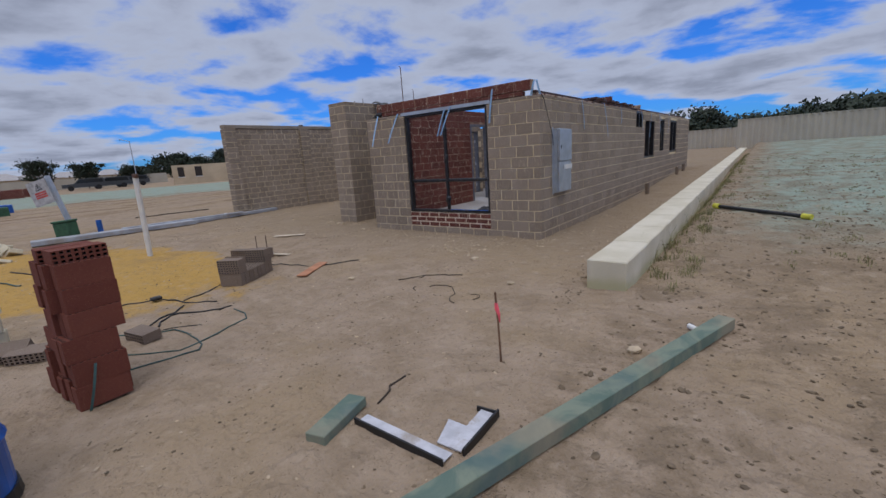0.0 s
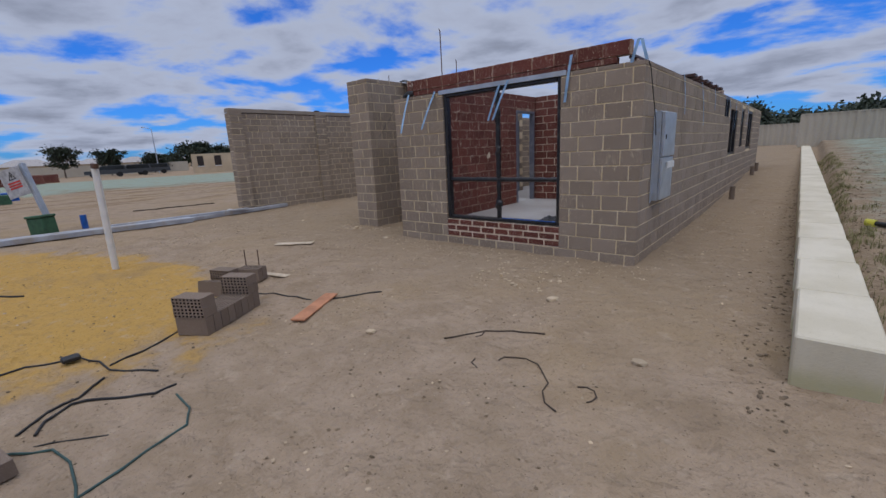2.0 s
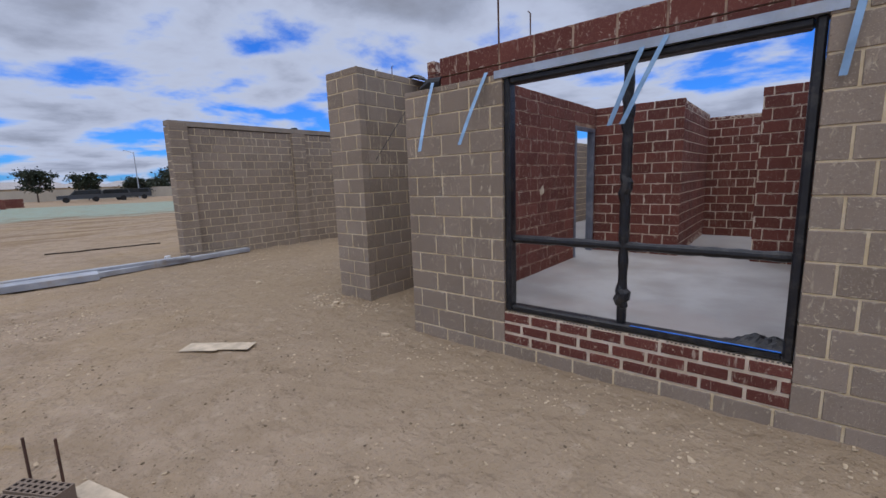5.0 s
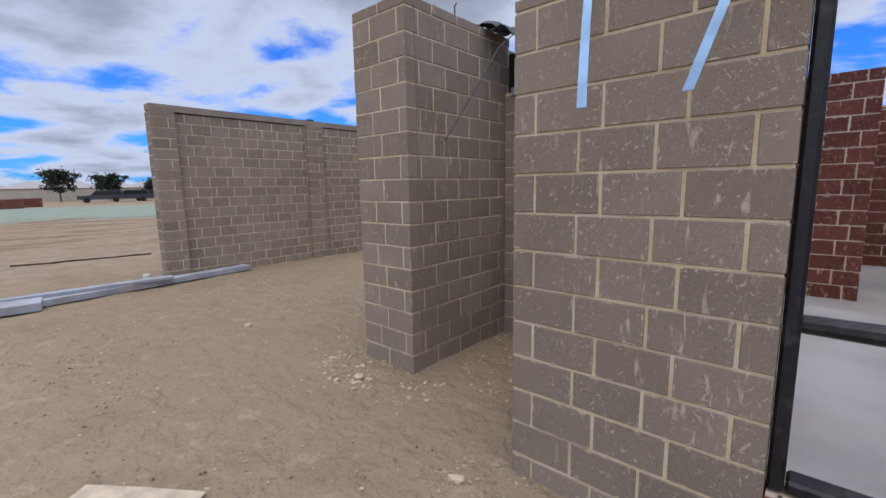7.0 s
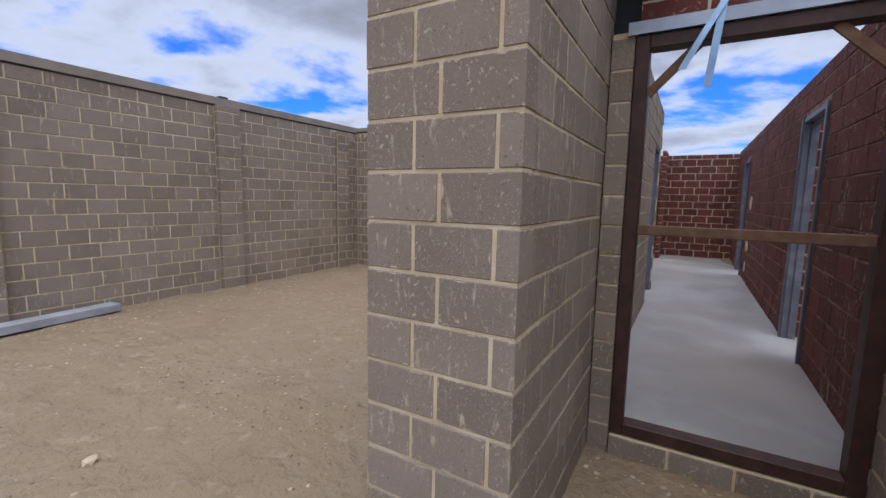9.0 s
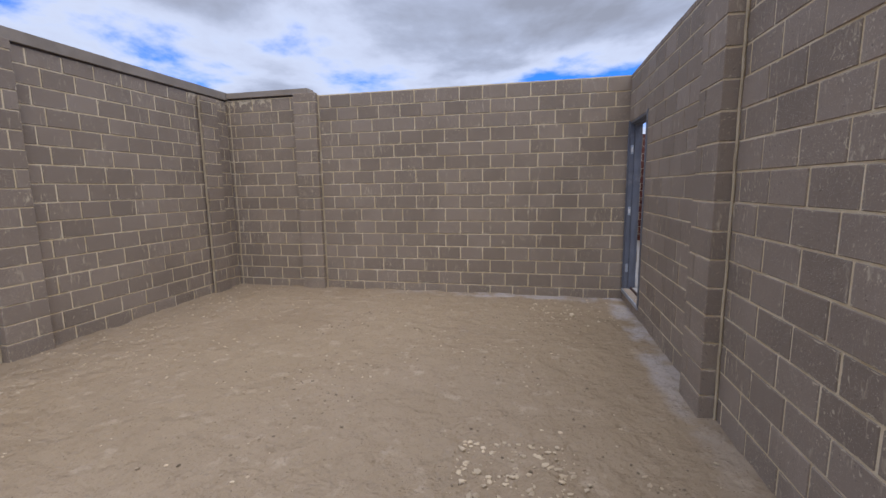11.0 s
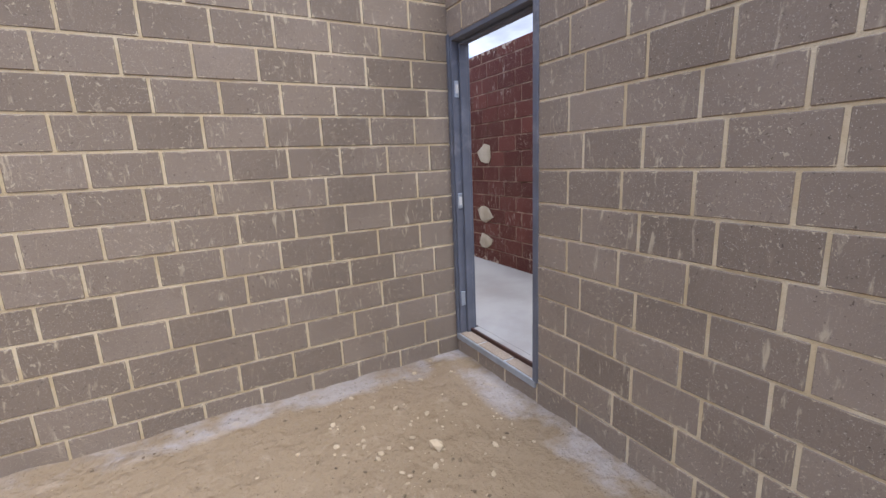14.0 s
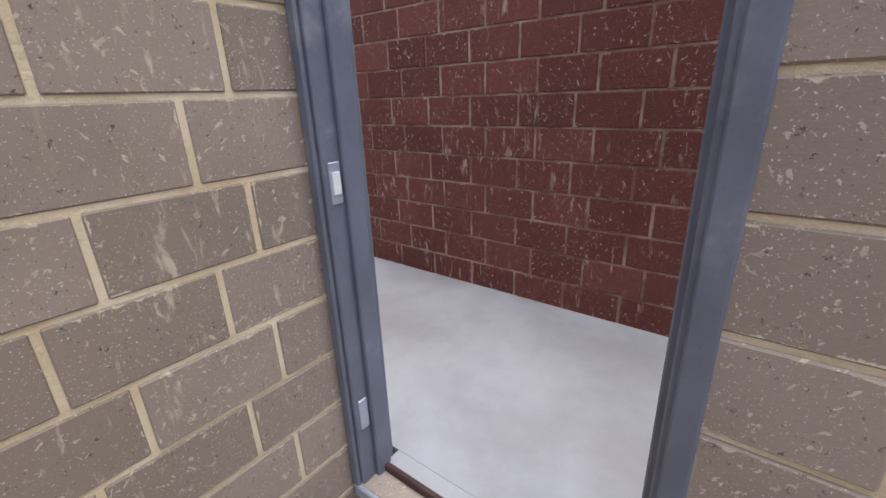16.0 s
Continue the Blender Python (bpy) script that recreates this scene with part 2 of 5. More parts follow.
def timber_material():
    k = Nodes("green_treated_timber")
    g = k.noise(3, 6, 0.6, stretch=(1, 1, 1), distort=1.5)
    c = k.mix(k.step(g, 0.35, 0.65), (0.10, 0.15, 0.12), (0.19, 0.225, 0.165))
    c = k.mix(k.math('MULTIPLY', k.step(k.noise(2.0, 3), 0.56, 0.68), 0.6), c, (0.065, 0.115, 0.12))
    c = k.mix(k.math('MULTIPLY', k.step(k.noise(1.3, 5), 0.52, 0.64), 0.55), c, (0.30, 0.24, 0.165))
    f = k.noise(60, 4, 0.7)
    return k.done(c, 0.85, 0.0, f, 0.35, 0.004)


def slab_material():
    k = Nodes("concrete_slab")
    n1, n2, n3 = k.noise(1.6, 6, 0.6), k.noise(0.55, 3), k.noise(45, 4)
    c = k.mix(k.step(n1, 0.35, 0.65), (0.275, 0.262, 0.25), (0.365, 0.357, 0.348))
    c = k.mix(k.math('MULTIPLY', k.step(n2, 0.5, 0.68), 0.45), c, (0.31, 0.252, 0.225))
    c = k.mix(k.math('MULTIPLY', k.step(n3, 0.62, 0.74), 0.3), c, (0.28, 0.24, 0.21))
    return k.done(c, k.step(n1, 0.3, 0.7, 0.45, 0.7), 0.0, n3, 0.12, 0.003)


def limestone_cap_material():
    k = Nodes("reconstituted_limestone")
    n1, n2 = k.noise(2.0, 5), k.noise(55, 4, 0.7)
    c = k.mix(k.step(n1, 0.35, 0.65), (0.54, 0.49, 0.37), (0.63, 0.58, 0.46))
    c = k.mix(k.math('MULTIPLY', k.step(n2, 0.55, 0.72), 0.35), c, (0.36, 0.31, 0.22))
    z = k.xyz()[2]
    moss = k.math('MULTIPLY', k.step(k.math('ADD', z, k.math('MULTIPLY', n1, 0.2)), 0.12, 0.26, 1.0, 0.0), 0.55)
    c = k.mix(moss, c, (0.34, 0.32, 0.14))
    return k.done(c, 0.95, 0.0, n2, 0.5, 0.005)


def ground_material():
    k = Nodes("sand")
    x, y, z = k.xyz()
    n_big, n_mid, n_fine, n_grain = k.noise(0.35, 5), k.noise(2.6, 6, 0.6), k.noise(26, 5, 0.65), k.noise(120, 3, 0.7)
    c = k.mix(k.step(n_mid, 0.32, 0.68), (0.292, 0.220, 0.150), (0.368, 0.282, 0.203))
    c = k.mix(k.math('MULTIPLY', k.step(n_big, 0.45, 0.62), 0.55), c, (0.335, 0.245, 0.145))
    # browner soil by the house and in the garage
    near = k.math('MULTIPLY', k.step(k.math('ADD', y, k.math('MULTIPLY', n_mid, 2.4)), -1.6, 1.4), k.step(x, -14, -11))
    c = k.mix(k.math('MULTIPLY', near, 0.75), c, (0.272, 0.208, 0.140))
    # yellow sand heap spread out
    dx, dy = k.math('DIVIDE', k.math('ADD', x, 6.3), 3.9), k.math('DIVIDE', k.math('SUBTRACT', k.math('ADD', y, 5.05), k.math('MULTIPLY', k.math('ADD', x, 6.3), 0.15)), 1.75)
    rad = k.math('ADD', k.math('MULTIPLY', dx, dx), k.math('MULTIPLY', dy, dy))
    rad = k.math('ADD', rad, k.math('MULTIPLY', k.math('SUBTRACT', n_mid, 0.5), 1.6))
    yel = k.step(rad, 0.75, 1.25, 1.0, 0.0)
    c = k.mix(k.math('MULTIPLY', yel, 0.9), c, (0.47, 0.285, 0.075))
    # blue-green sprayed stabiliser on neighbouring lots
    lot_r = k.math('MULTIPLY', k.step(k.math('ADD', x, k.math('MULTIPLY', n_mid, 2.2)), 3.2, 4.6), k.step(k.math('ADD', y, k.math('MULTIPLY', n_mid, 3.0)), 1.0, 5.0))
    far = k.math('SUBTRACT', k.math('MULTIPLY', y, 0.35), x)
    lot_l = k.math('MULTIPLY', k.step(k.math('ADD', far, k.math('MULTIPLY', n_big, 7.0)), 35.5, 38), k.step(far, 62, 66, 1.0, 0.0))
    mulch = k.math('MULTIPLY', k.math('MAXIMUM', lot_r, lot_l), k.step(k.noise(1.1, 5, 0.65), 0.28, 0.52, 0.35, 0.95))
    c = k.mix(mulch, c, (0.27, 0.34, 0.28))
    # churned dark soil along the retaining wall on the lot side
    verge = k.math('MULTIPLY', k.step(x, 1.9, 2.1), k.step(k.noise(1.7, 6, 0.7), 0.46, 0.60, 0.0, 0.55))
    c = k.mix(verge, c, (0.17, 0.125, 0.08))
    # churned brown band between the lots
    band = k.math('MULTIPLY', k.step(far, 17, 20), k.step(far, 34, 39, 1.0, 0.0))
    c = k.mix(k.math('MULTIPLY', k.math('MULTIPLY', band, k.step(k.noise(0.5, 5, 0.65, stretch=(2.0, 0.5, 1)), 0.47, 0.6)), 0.8), c, (0.19, 0.125, 0.07))
    # white slurry at the foot of the garage walls
    inside = k.math('MULTIPLY', k.step(y, 2.2, 5.0), k.math('MULTIPLY', k.step(x, -9.0, -7.4), k.step(x, -5.0, -4.9, 1.0, 0.0)))
    sx = k.step(k.math('ADD', x, k.math('MULTIPLY', k.math('SUBTRACT', n_mid, 0.5), 0.25)), -5.72, -5.60)
    sy = k.step(k.math('ADD', y, k.math('MULTIPLY', k.math('SUBTRACT', n_mid, 0.5), 0.25)), 6.20, 6.30)
    slurry = k.math('MULTIPLY', k.math('MULTIPLY', k.math('MAXIMUM', sx, sy), inside), k.step(n_mid, 0.36, 0.56))
    c = k.mix(k.math('MULTIPLY', slurry, 0.6), c, (0.44, 0.42, 0.43))
    # trodden, damper patches and scuffs
    c = k.mix(k.math('MULTIPLY', k.step(k.noise(0.9, 7, 0.68), 0.50, 0.66), 0.42), c, (0.225, 0.165, 0.108))
    c = k.mix(k.math('MULTIPLY', k.step(k.noise(7.5, 5, 0.6), 0.54, 0.70), 0.38), c, (0.22, 0.16, 0.105))
    c = k.mix(k.math('MULTIPLY', k.step(k.noise(5.5, 4, 0.6), 0.56, 0.72), 0.4), c, (0.46, 0.37, 0.275))
    # small dark crumbs and pale grains
    c = k.mix(k.math('MULTIPLY', k.step(k.noise(48, 3, 0.6), 0.655, 0.70), 0.75), c, (0.11, 0.08, 0.05))
    c = k.mix(k.math('MULTIPLY', k.step(n_fine, 0.57, 0.70), 0.5), c, (0.20, 0.145, 0.09))
    c = k.mix(k.math('MULTIPLY', k.step(n_grain, 0.66, 0.76), 0.4), c, (0.56, 0.48, 0.37))
    h = k.math('ADD', k.math('MULTIPLY', n_fine, 0.35), k.math('MULTIPLY', k.noise(5, 5, 0.55), 2.4))
    return k.done(c, 1.0, 0.0, h, 0.95, 0.05, spec=0.1)


TIMBER, SLAB, LIMECAP, SAND = timber_material(), slab_material(), limestone_cap_material(), ground_material()


# ---- building helpers ----
def mesh_of(name, verts, faces, material):
    me = bpy.data.meshes.new(name)
    me.from_pydata(verts, [], faces)
    me.materials.append(material)
    me.validate()
    return me


def part(name, me, parent=None, m=None, label=""):
    """Link a mesh as one object, under a thing or a part."""
    ob = new(name, me)
    if parent is not None:
        ob.parent = parent
    if m is not None:
        ob.matrix_basis = m
    if label:
        ob["label"] = label
    return ob


def thing(name, label, category, m=None, group="", kind=""):
    ob = new(name)
    if m is not None:
        ob.matrix_basis = m
    return tagged(ob, label, category, group, kind)


def chamfer_geo(dx, dy, dz, c, centre=(0, 0, 0)):
    """Vertices and faces of a box with chamfered edges."""
    h = (dx / 2, dy / 2, dz / 2)
    verts, index, faces = [], {}, []
    for sx in (-1, 1):
        for sy in (-1, 1):
            for sz in (-1, 1):
                for ax in range(3):
                    p = [sx * h[0], sy * h[1], sz * h[2]]
                    for o in range(3):
                        if o != ax:
                            p[o] -= (sx, sy, sz)[o] * c
                    index[(sx, sy, sz, ax)] = len(verts)
                    verts.append((p[0] + centre[0], p[1] + centre[1], p[2] + centre[2]))
    def quad(keys):
        ids = [index[k] for k in keys]
        a, b, d = (Vector(verts[i]) for i in (ids[0], ids[1], ids[2]))
        n = (b - a).cross(d - a)
        mid = sum((Vector(verts[i]) for i in ids), Vector()) / len(ids) - Vector(centre)
        faces.append(tuple(ids if n.dot(mid) > 0 else ids[::-1]))
    for ax in range(3):
        o1, o2 = [o for o in range(3) if o != ax]
        for s in (-1, 1):
            loop = []
            for s1, s2 in ((-1, -1), (1, -1), (1, 1), (-1, 1)):
                k = [0, 0, 0]; k[ax], k[o1], k[o2] = s, s1, s2
                loop.append((*k, ax))
            quad(loop)
        for s1 in (-1, 1):
            for s2 in (-1, 1):
                a, b = [0, 0, 0], [0, 0, 0]
                a[ax], a[o1], a[o2] = -1, s1, s2
                b[ax], b[o1], b[o2] = 1, s1, s2
                quad([(*a, o1), (*b, o1), (*b, o2), (*a, o2)])
    for sx in (-1, 1):
        for sy in (-1, 1):
            for sz in (-1, 1):
                quad([(sx, sy, sz, 0), (sx, sy, sz, 1), (sx, sy, sz, 2)])
    return verts, faces


def cbox(name, material, x0, y0, z0, x1, y1, z1, c=0.004):
    dx, dy, dz = x1 - x0, y1 - y0, z1 - z0
    c = min(c, dx * 0.3, dy * 0.3, dz * 0.3)
    v, f = chamfer_geo(dx, dy, dz, c, ((x0 + x1) / 2, (y0 + y1) / 2, (z0 + z1) / 2))
    return mesh_of(name, v, f, material)


def boxes_mesh(name, material, boxes):
    """Several plain boxes in one mesh."""
    V, F = [], []
    for x0, y0, z0, x1, y1, z1 in boxes:
        b = len(V)
        V += [(x, y, z) for x in (x0, x1) for y in (y0, y1) for z in (z0, z1)]
        F += [tuple(b + i for i in q) for q in ((0, 1, 3, 2), (4, 6, 7, 5), (0, 4, 5, 1), (2, 3, 7, 6), (0, 2, 6, 4), (1, 5, 7, 3))]
    return mesh_of(name, V, F, material)


def tube(name, material, pts, r, sides=8, caps=True):
    """A round bar along a polyline."""
    V, F = [], []
    pts = [Vector(p) for p in pts]
    radii = r if isinstance(r, (list, tuple)) else [r] * len(pts)
    for i, p in enumerate(pts):
        d = (pts[min(i + 1, len(pts) - 1)] - pts[max(i - 1, 0)]).normalized()
        a = d.orthogonal().normalized() if i == 0 else (a - d * a.dot(d)).normalized()
        b = d.cross(a)
        for s in range(sides):
            t = 2 * math.pi * s / sides
            V.append(tuple(p + (a * math.cos(t) + b * math.sin(t)) * radii[i]))
    for i in range(len(pts) - 1):
        for s in range(sides):
            F.append((i * sides + s, i * sides + (s + 1) % sides, (i + 1) * sides + (s + 1) % sides, (i + 1) * sides + s))
    if caps:
        F.append(tuple(range(sides))[::-1])
        F.append(tuple((len(pts) - 1) * sides + s for s in range(sides)))
    return mesh_of(name, V, F, material)


def strip(name, material, p, q, width, side, thick=0.0025, bend=0.0):
    """A flat steel strip from p to q, its width along side, a little bent."""
    p, q, side = Vector(p), Vector(q), Vector(side).normalized()
    d = (q - p).normalized()
    n = d.cross(side).normalized()
    V, F = [], []
    steps = 6
    for i in range(steps + 1):
        t = i / steps
        c = p.lerp(q, t) + n * bend * math.sin(math.pi * t)
        for su, sn in ((-1, -1), (1, -1), (1, 1), (-1, 1)):
            V.append(tuple(c + side * su * width / 2 + n * sn * thick / 2))
    for i in range(steps):
        for s in range(4):
            F.append((i * 4 + s, i * 4 + (s + 1) % 4, i * 4 + 4 + (s + 1) % 4, i * 4 + 4 + s))
    F += [(3, 2, 1, 0), tuple(steps * 4 + s for s in range(4))]
    return mesh_of(name, V, F, material)


BRICKS = {}


def brick_mesh(length, thick, height, material):
    key = (round(length / 0.006), round(thick * 1000), round(height / 0.004), material.name)
    if key not in BRICKS:
        v, f = chamfer_geo(key[0] * 0.006, thick, key[2] * 0.004, 0.0035)
        BRICKS[key] = mesh_of("brick", v, f, material)
    return BRICKS[key]


PENDING = []      # pieces of walls, linked last


def masonry(name, label, axis, plane, a0, a1, z0, z1, material, mortar, holes=(), thick=0.11, length=0.315, course=0.1715,
            base=-0.03, shift=0.0, near=(0, 0, 0), keep=300, joint=0.013, stagger=0.667):
    """A leaf of coursed masonry with openings. axis 'x': it runs along X at Y = plane .. plane + thick; axis 'y' likewise along Y."""
    cuts_a = sorted({a0, a1, *(min(max(v, a0), a1) for h in holes for v in h[:2])})
    cuts_z = sorted({z0, z1, *(min(max(v, z0), z1) for h in holes for v in h[2:])})
    cells = []
    inset = 0.005
    for i in range(len(cuts_a) - 1):
        for j in range(len(cuts_z) - 1):
            am, zm = (cuts_a[i] + cuts_a[i + 1]) / 2, (cuts_z[j] + cuts_z[j + 1]) / 2
            if any(h[0] < am < h[1] and h[2] < zm < h[3] for h in holes):
                continue
            p0, p1 = plane + inset, plane + thick - inset
            def hole(aa, zz):
                return any(h[0] < aa < h[1] and h[2] < zz < h[3] for h in holes)
            e0 = cuts_a[i] + (inset if i == 0 or hole(cuts_a[i] - 0.01, zm) else 0)
            e1 = cuts_a[i + 1] - (inset if i == len(cuts_a) - 2 or hole(cuts_a[i + 1] + 0.01, zm) else 0)
            t1 = cuts_z[j + 1] - (0.004 if j == len(cuts_z) - 2 or hole(am, cuts_z[j + 1] + 0.01) else 0)
            cells.append((e0, p0, cuts_z[j], e1, p1, t1) if axis == 'x' else (p0, e0, cuts_z[j], p1, e1, t1))
    wall = new(name, boxes_mesh(name, mortar, cells))
    tagged(wall, label, "wall", kind="structure")
    rnd = random.Random(name)
    pieces = []
    k = math.floor((z0 - base) / course)
    while base + k * course < z1 - 0.02:
        lo, hi = max(base + k * course + joint / 2, z0), min(base + (k + 1) * course - joint / 2, z1)
        zm = (lo + hi) / 2
        spans = [(a0, a1)]
        for h in holes:
            if h[2] < zm < h[3]:
                spans = [s for b in spans for s in ((b[0], min(b[1], h[0])), (max(b[0], h[1]), b[1])) if s[1] - s[0] > 0.02]
        for s0, s1 in spans:
            a = a0 + shift - 2 * length + (k % 2) * length * stagger
            while a < s1:
                b0, b1 = max(a + joint / 2, s0), min(a + length - joint / 2, s1)
                if a < s0 + joint:
                    b0 = s0
                if a + length > s1 - joint:
                    b1 = s1
                if b1 - b0 > 0.035 and hi - lo > 0.03:
                    pieces.append(((b0 + b1) / 2, zm, b1 - b0, hi - lo))
                a += length
        k += 1
    def far(p):
        c = (p[0], plane, p[1]) if axis == 'x' else (plane, p[0], p[1])
        return sum((c[i] - near[i]) ** 2 for i in range(3))
    pieces.sort(key=far)
    turn = 0 if axis == 'x' else 90
    V, F = [], []
    for n, (a, z, ln, ht) in enumerate(pieces):
        out = rnd.uniform(-0.0022, 0.0022)
        c = (a, plane + thick / 2 + out, z) if axis == 'x' else (plane + thick / 2 + out, a, z)
        m = pose(*c, 0, rnd.uniform(-0.25, 0.25), turn)
        if n < keep:
            PENDING.append((brick_mesh(ln, thick, ht, material), wall, m))
        else:
            v, f = chamfer_geo(ln, thick, ht, 0.0035)
            b = len(V)
            V += [tuple(m @ Vector(p)) for p in v]
            F += [tuple(b + i for i in q) for q in f]
    if V:
        rest = part("brickwork", mesh_of("brickwork", V, F, material), wall)
        rest["kind"] = "stuff"
    return wall


# ---- ground ----
def smooth(a, b, v):
    t = min(max((v - a) / (b - a), 0.0), 1.0)
    return t * t * (3 - 2 * t)


def ground_height(x, y):
    ramp = 0.36 * smooth(3, 16, y) + 0.34 * smooth(14, 30, y)
    ramp *= smooth(-5.0, -3.5, x)
    lot = smooth(1.85, 2.15, x) * (0.30 * smooth(-2.2, 6, y) + 0.06 * smooth(6, 20, y))
    z = ramp + lot
    p = Vector((x, y, 0))
    near = 1.0 if -14 < x < 6 and -9 < y < 7 else 0.6
    z += near * (0.022 * noise.noise(p * 2.1) + 0.015 * noise.noise(p * 6.3 + Vector((5, 1, 0))) + 0.006 * noise.noise(p * 13.0))
    if near == 1.0:
        d = noise.noise(Vector((x * 4.2 + 3, y * 4.2, 7)))
        z -= 0.022 * max(0.0, d - 0.18)
    far = 0.35 * y - x
    if 16 < far < 40:
        z += 0.16 * smooth(16, 20, far) * smooth(40, 35, far) * abs(noise.noise(Vector((x * 0.5, y * 0.16, 3))))
    z += 0.03 * smooth(1.9, 2.6, x) * noise.noise(p * 3.1 + Vector((0, 9, 2)))
    return z


def spaced(lo, hi, step, reach):
    mid = [lo + i * step for i in range(int((hi - lo) / step) + 1)]
    out, d, v = [], step, mid[-1]
    while v < reach:
        d *= 1.22; v += d; out.append(v)
    back, d, v = [], step, mid[0]
    while v > -reach:
        d *= 1.22; v -= d; back.append(v)
    return back[::-1] + mid + out


def build_ground():
    xs, ys = spaced(-12.5, 4.5, 0.085, 2500), spaced(-7.2, 7.0, 0.085, 2500)
    V = [(x, y, ground_height(x, y)) for y in ys for x in xs]
    w = len(xs)
    F = [(j * w + i, j * w + i + 1, (j + 1) * w + i + 1, (j + 1) * w + i) for j in range(len(ys) - 1) for i in range(w - 1)]
    me = mesh_of("ground", V, F, SAND)
    me.shade_smooth()
    tagged(new("ground", me), "pale trodden building sand with yellow and green patches", "ground", kind="structure")


build_ground()

# ---- house walls ----
H, HG, HR, FLOOR = 2.37, 2.84, 2.68, 0.165
tagged(new("floor", boxes_mesh("floor", SLAB, [(-5.28, 1.96, -0.2, -3.9, 14.9, FLOOR), (-3.9, 0.13, -0.2, -0.12, 14.9, FLOOR), (-5.9, 6.62, -0.2, -5.28, 14.9, FLOOR), (-5.34, 5.60, -0.2, -5.28, 6.40, FLOOR - 0.002)])),
       "pale trowelled concrete house slab", "floor", kind="structure")
WIN = (-2.95, -1.0)
masonry("wall_front", "brown-grey block front wall with pale joints", 'x', 0.0, -4.02, 0.0, -0.2, H, GREY_BRICK, CREAM_MORTAR,
        holes=[(WIN[0], WIN[1], 0.118, 3)], near=(-3, 0, 1), shift=0.113, course=0.1834, base=-0.069)
masonry("wall_side", "long brown-grey block side wall", 'y', -0.11, 0.112, 15.2, -0.2, H, GREY_BRICK, CREAM_MORTAR,
        holes=[(6.15, 6.95, 1.86, 3), (7.15, 8.5, 1.05, 2.2), (9.3, 10.0, 1.15, 2.24), (11.0, 12.3, 1.1, 2.24)], near=(0, 0, 1.2), shift=0.05, course=0.1834, base=-0.069)
masonry("wall_entry_side", "brown-grey block return wall beside the entry", 'y', -4.02, 0.112, 1.87, -0.2, H, GREY_BRICK, CREAM_MORTAR, thick=0.075, near=(-4, 0, 1), shift=0.05, course=0.1834, base=-0.069)
masonry("wall_sill", "red brick courses under the window", 'x', 0.001, WIN[0], WIN[1], 0.118, 0.405, RED_BRICK, PALE_MORTAR, thick=0.11, course=0.0955, base=0.118,
        length=0.247, joint=0.022, near=(-2.9, 0, 0.3))
masonry("wall_inner_front", "red brick inner leaf behind the front wall", 'x', 0.15, -3.86, -0.25, FLOOR, 2.40, RED_BRICK, PALE_MORTAR,
        holes=[(WIN[0] - 0.02, WIN[1] + 0.02, 0.36, 3)], thick=0.09, near=(-3, 0, 1), keep=60)
masonry("wall_over_window", "two red brick courses above the lintel", 'x', 0.13, -3.68, -0.36, 2.402, 2.475, RED_BRICK, DULL_MORTAR, thick=0.10, course=0.0857, base=2.395, near=(-3, 0, 2.4))
masonry("wall_over_window_top", "red brick top course above the lintel", 'x', 0.128, -3.68, -0.20, 2.48, 2.645, RED_BRICK, DULL_MORTAR, thick=0.104, course=0.172, base=2.476, near=(-3, 0, 2.4))
masonry("wall_inner_side", "red brick inner leaf of the side wall", 'y', -0.25, 0.26, 15.1, FLOOR, 2.44, RED_BRICK, PALE_MORTAR, thick=0.09,
        holes=[(6.15, 6.95, 1.86, 3), (7.15, 8.5, 1.05, 2.2), (9.3, 10.0, 1.15, 2.24), (11.0, 12.3, 1.1, 2.24)], near=(-0.2, 4.7, 1), keep=60)
masonry("wall_hall", "single red brick wall between hall and front room", 'y', -3.945, 0.26, 11.4, FLOOR, HR, RED_BRICK, DULL_MORTAR, thick=0.09,
        holes=[(3.78, 4.66, FLOOR - 0.1, 2.33), (8.9, 9.75, FLOOR - 0.1, 2.33)], base=FLOOR - 0.01, near=(-3.9, 4.5, 1.2), keep=300, shift=0.1)
masonry("wall_room_back", "red brick back wall of the front room", 'x', 4.72, -3.85, -2.46, FLOOR, HR, RED_BRICK, PALE_MORTAR, thick=0.09, base=FLOOR - 0.01, near=(-3, 4.7, 1))
masonry("wall_room_back_2", "red brick wall with a toothed end", 'x', 4.72, -1.48, -0.26, FLOOR, HR, RED_BRICK, PALE_MORTAR, thick=0.09, base=FLOOR - 0.01, near=(-1.4, 4.7, 1), shift=0.12)
masonry("wall_robe", "red brick return wall behind the opening", 'y', -2.58, 4.83, 7.6, FLOOR, HR, RED_BRICK, PALE_MORTAR, thick=0.09, base=FLOOR - 0.01, near=(-2.5, 5, 1), keep=40)
masonry("wall_robe_2", "dark red brick wall behind the opening", 'x', 7.6, -3.85, -0.26, FLOOR, 2.62, RED_BRICK, PALE_MORTAR, thick=0.09, base=FLOOR - 0.01, near=(-2, 7.6, 1), keep=120)
masonry("wall_hall_end", "red brick wall at the end of the hall", 'x', 11.5, -5.95, -3.2, FLOOR, 2.66, RED_BRICK, PALE_MORTAR, thick=0.09, base=FLOOR - 0.01, near=(-4.6, 11.5, 1), keep=150)
masonry("wall_hall_stub", "short red brick stub in the hall", 'y', -5.50, 10.6, 11.49, FLOOR, 2.70, RED_BRICK, PALE_MORTAR, thick=0.09, base=FLOOR - 0.01, near=(-5.4, 10.6, 1), keep=40)
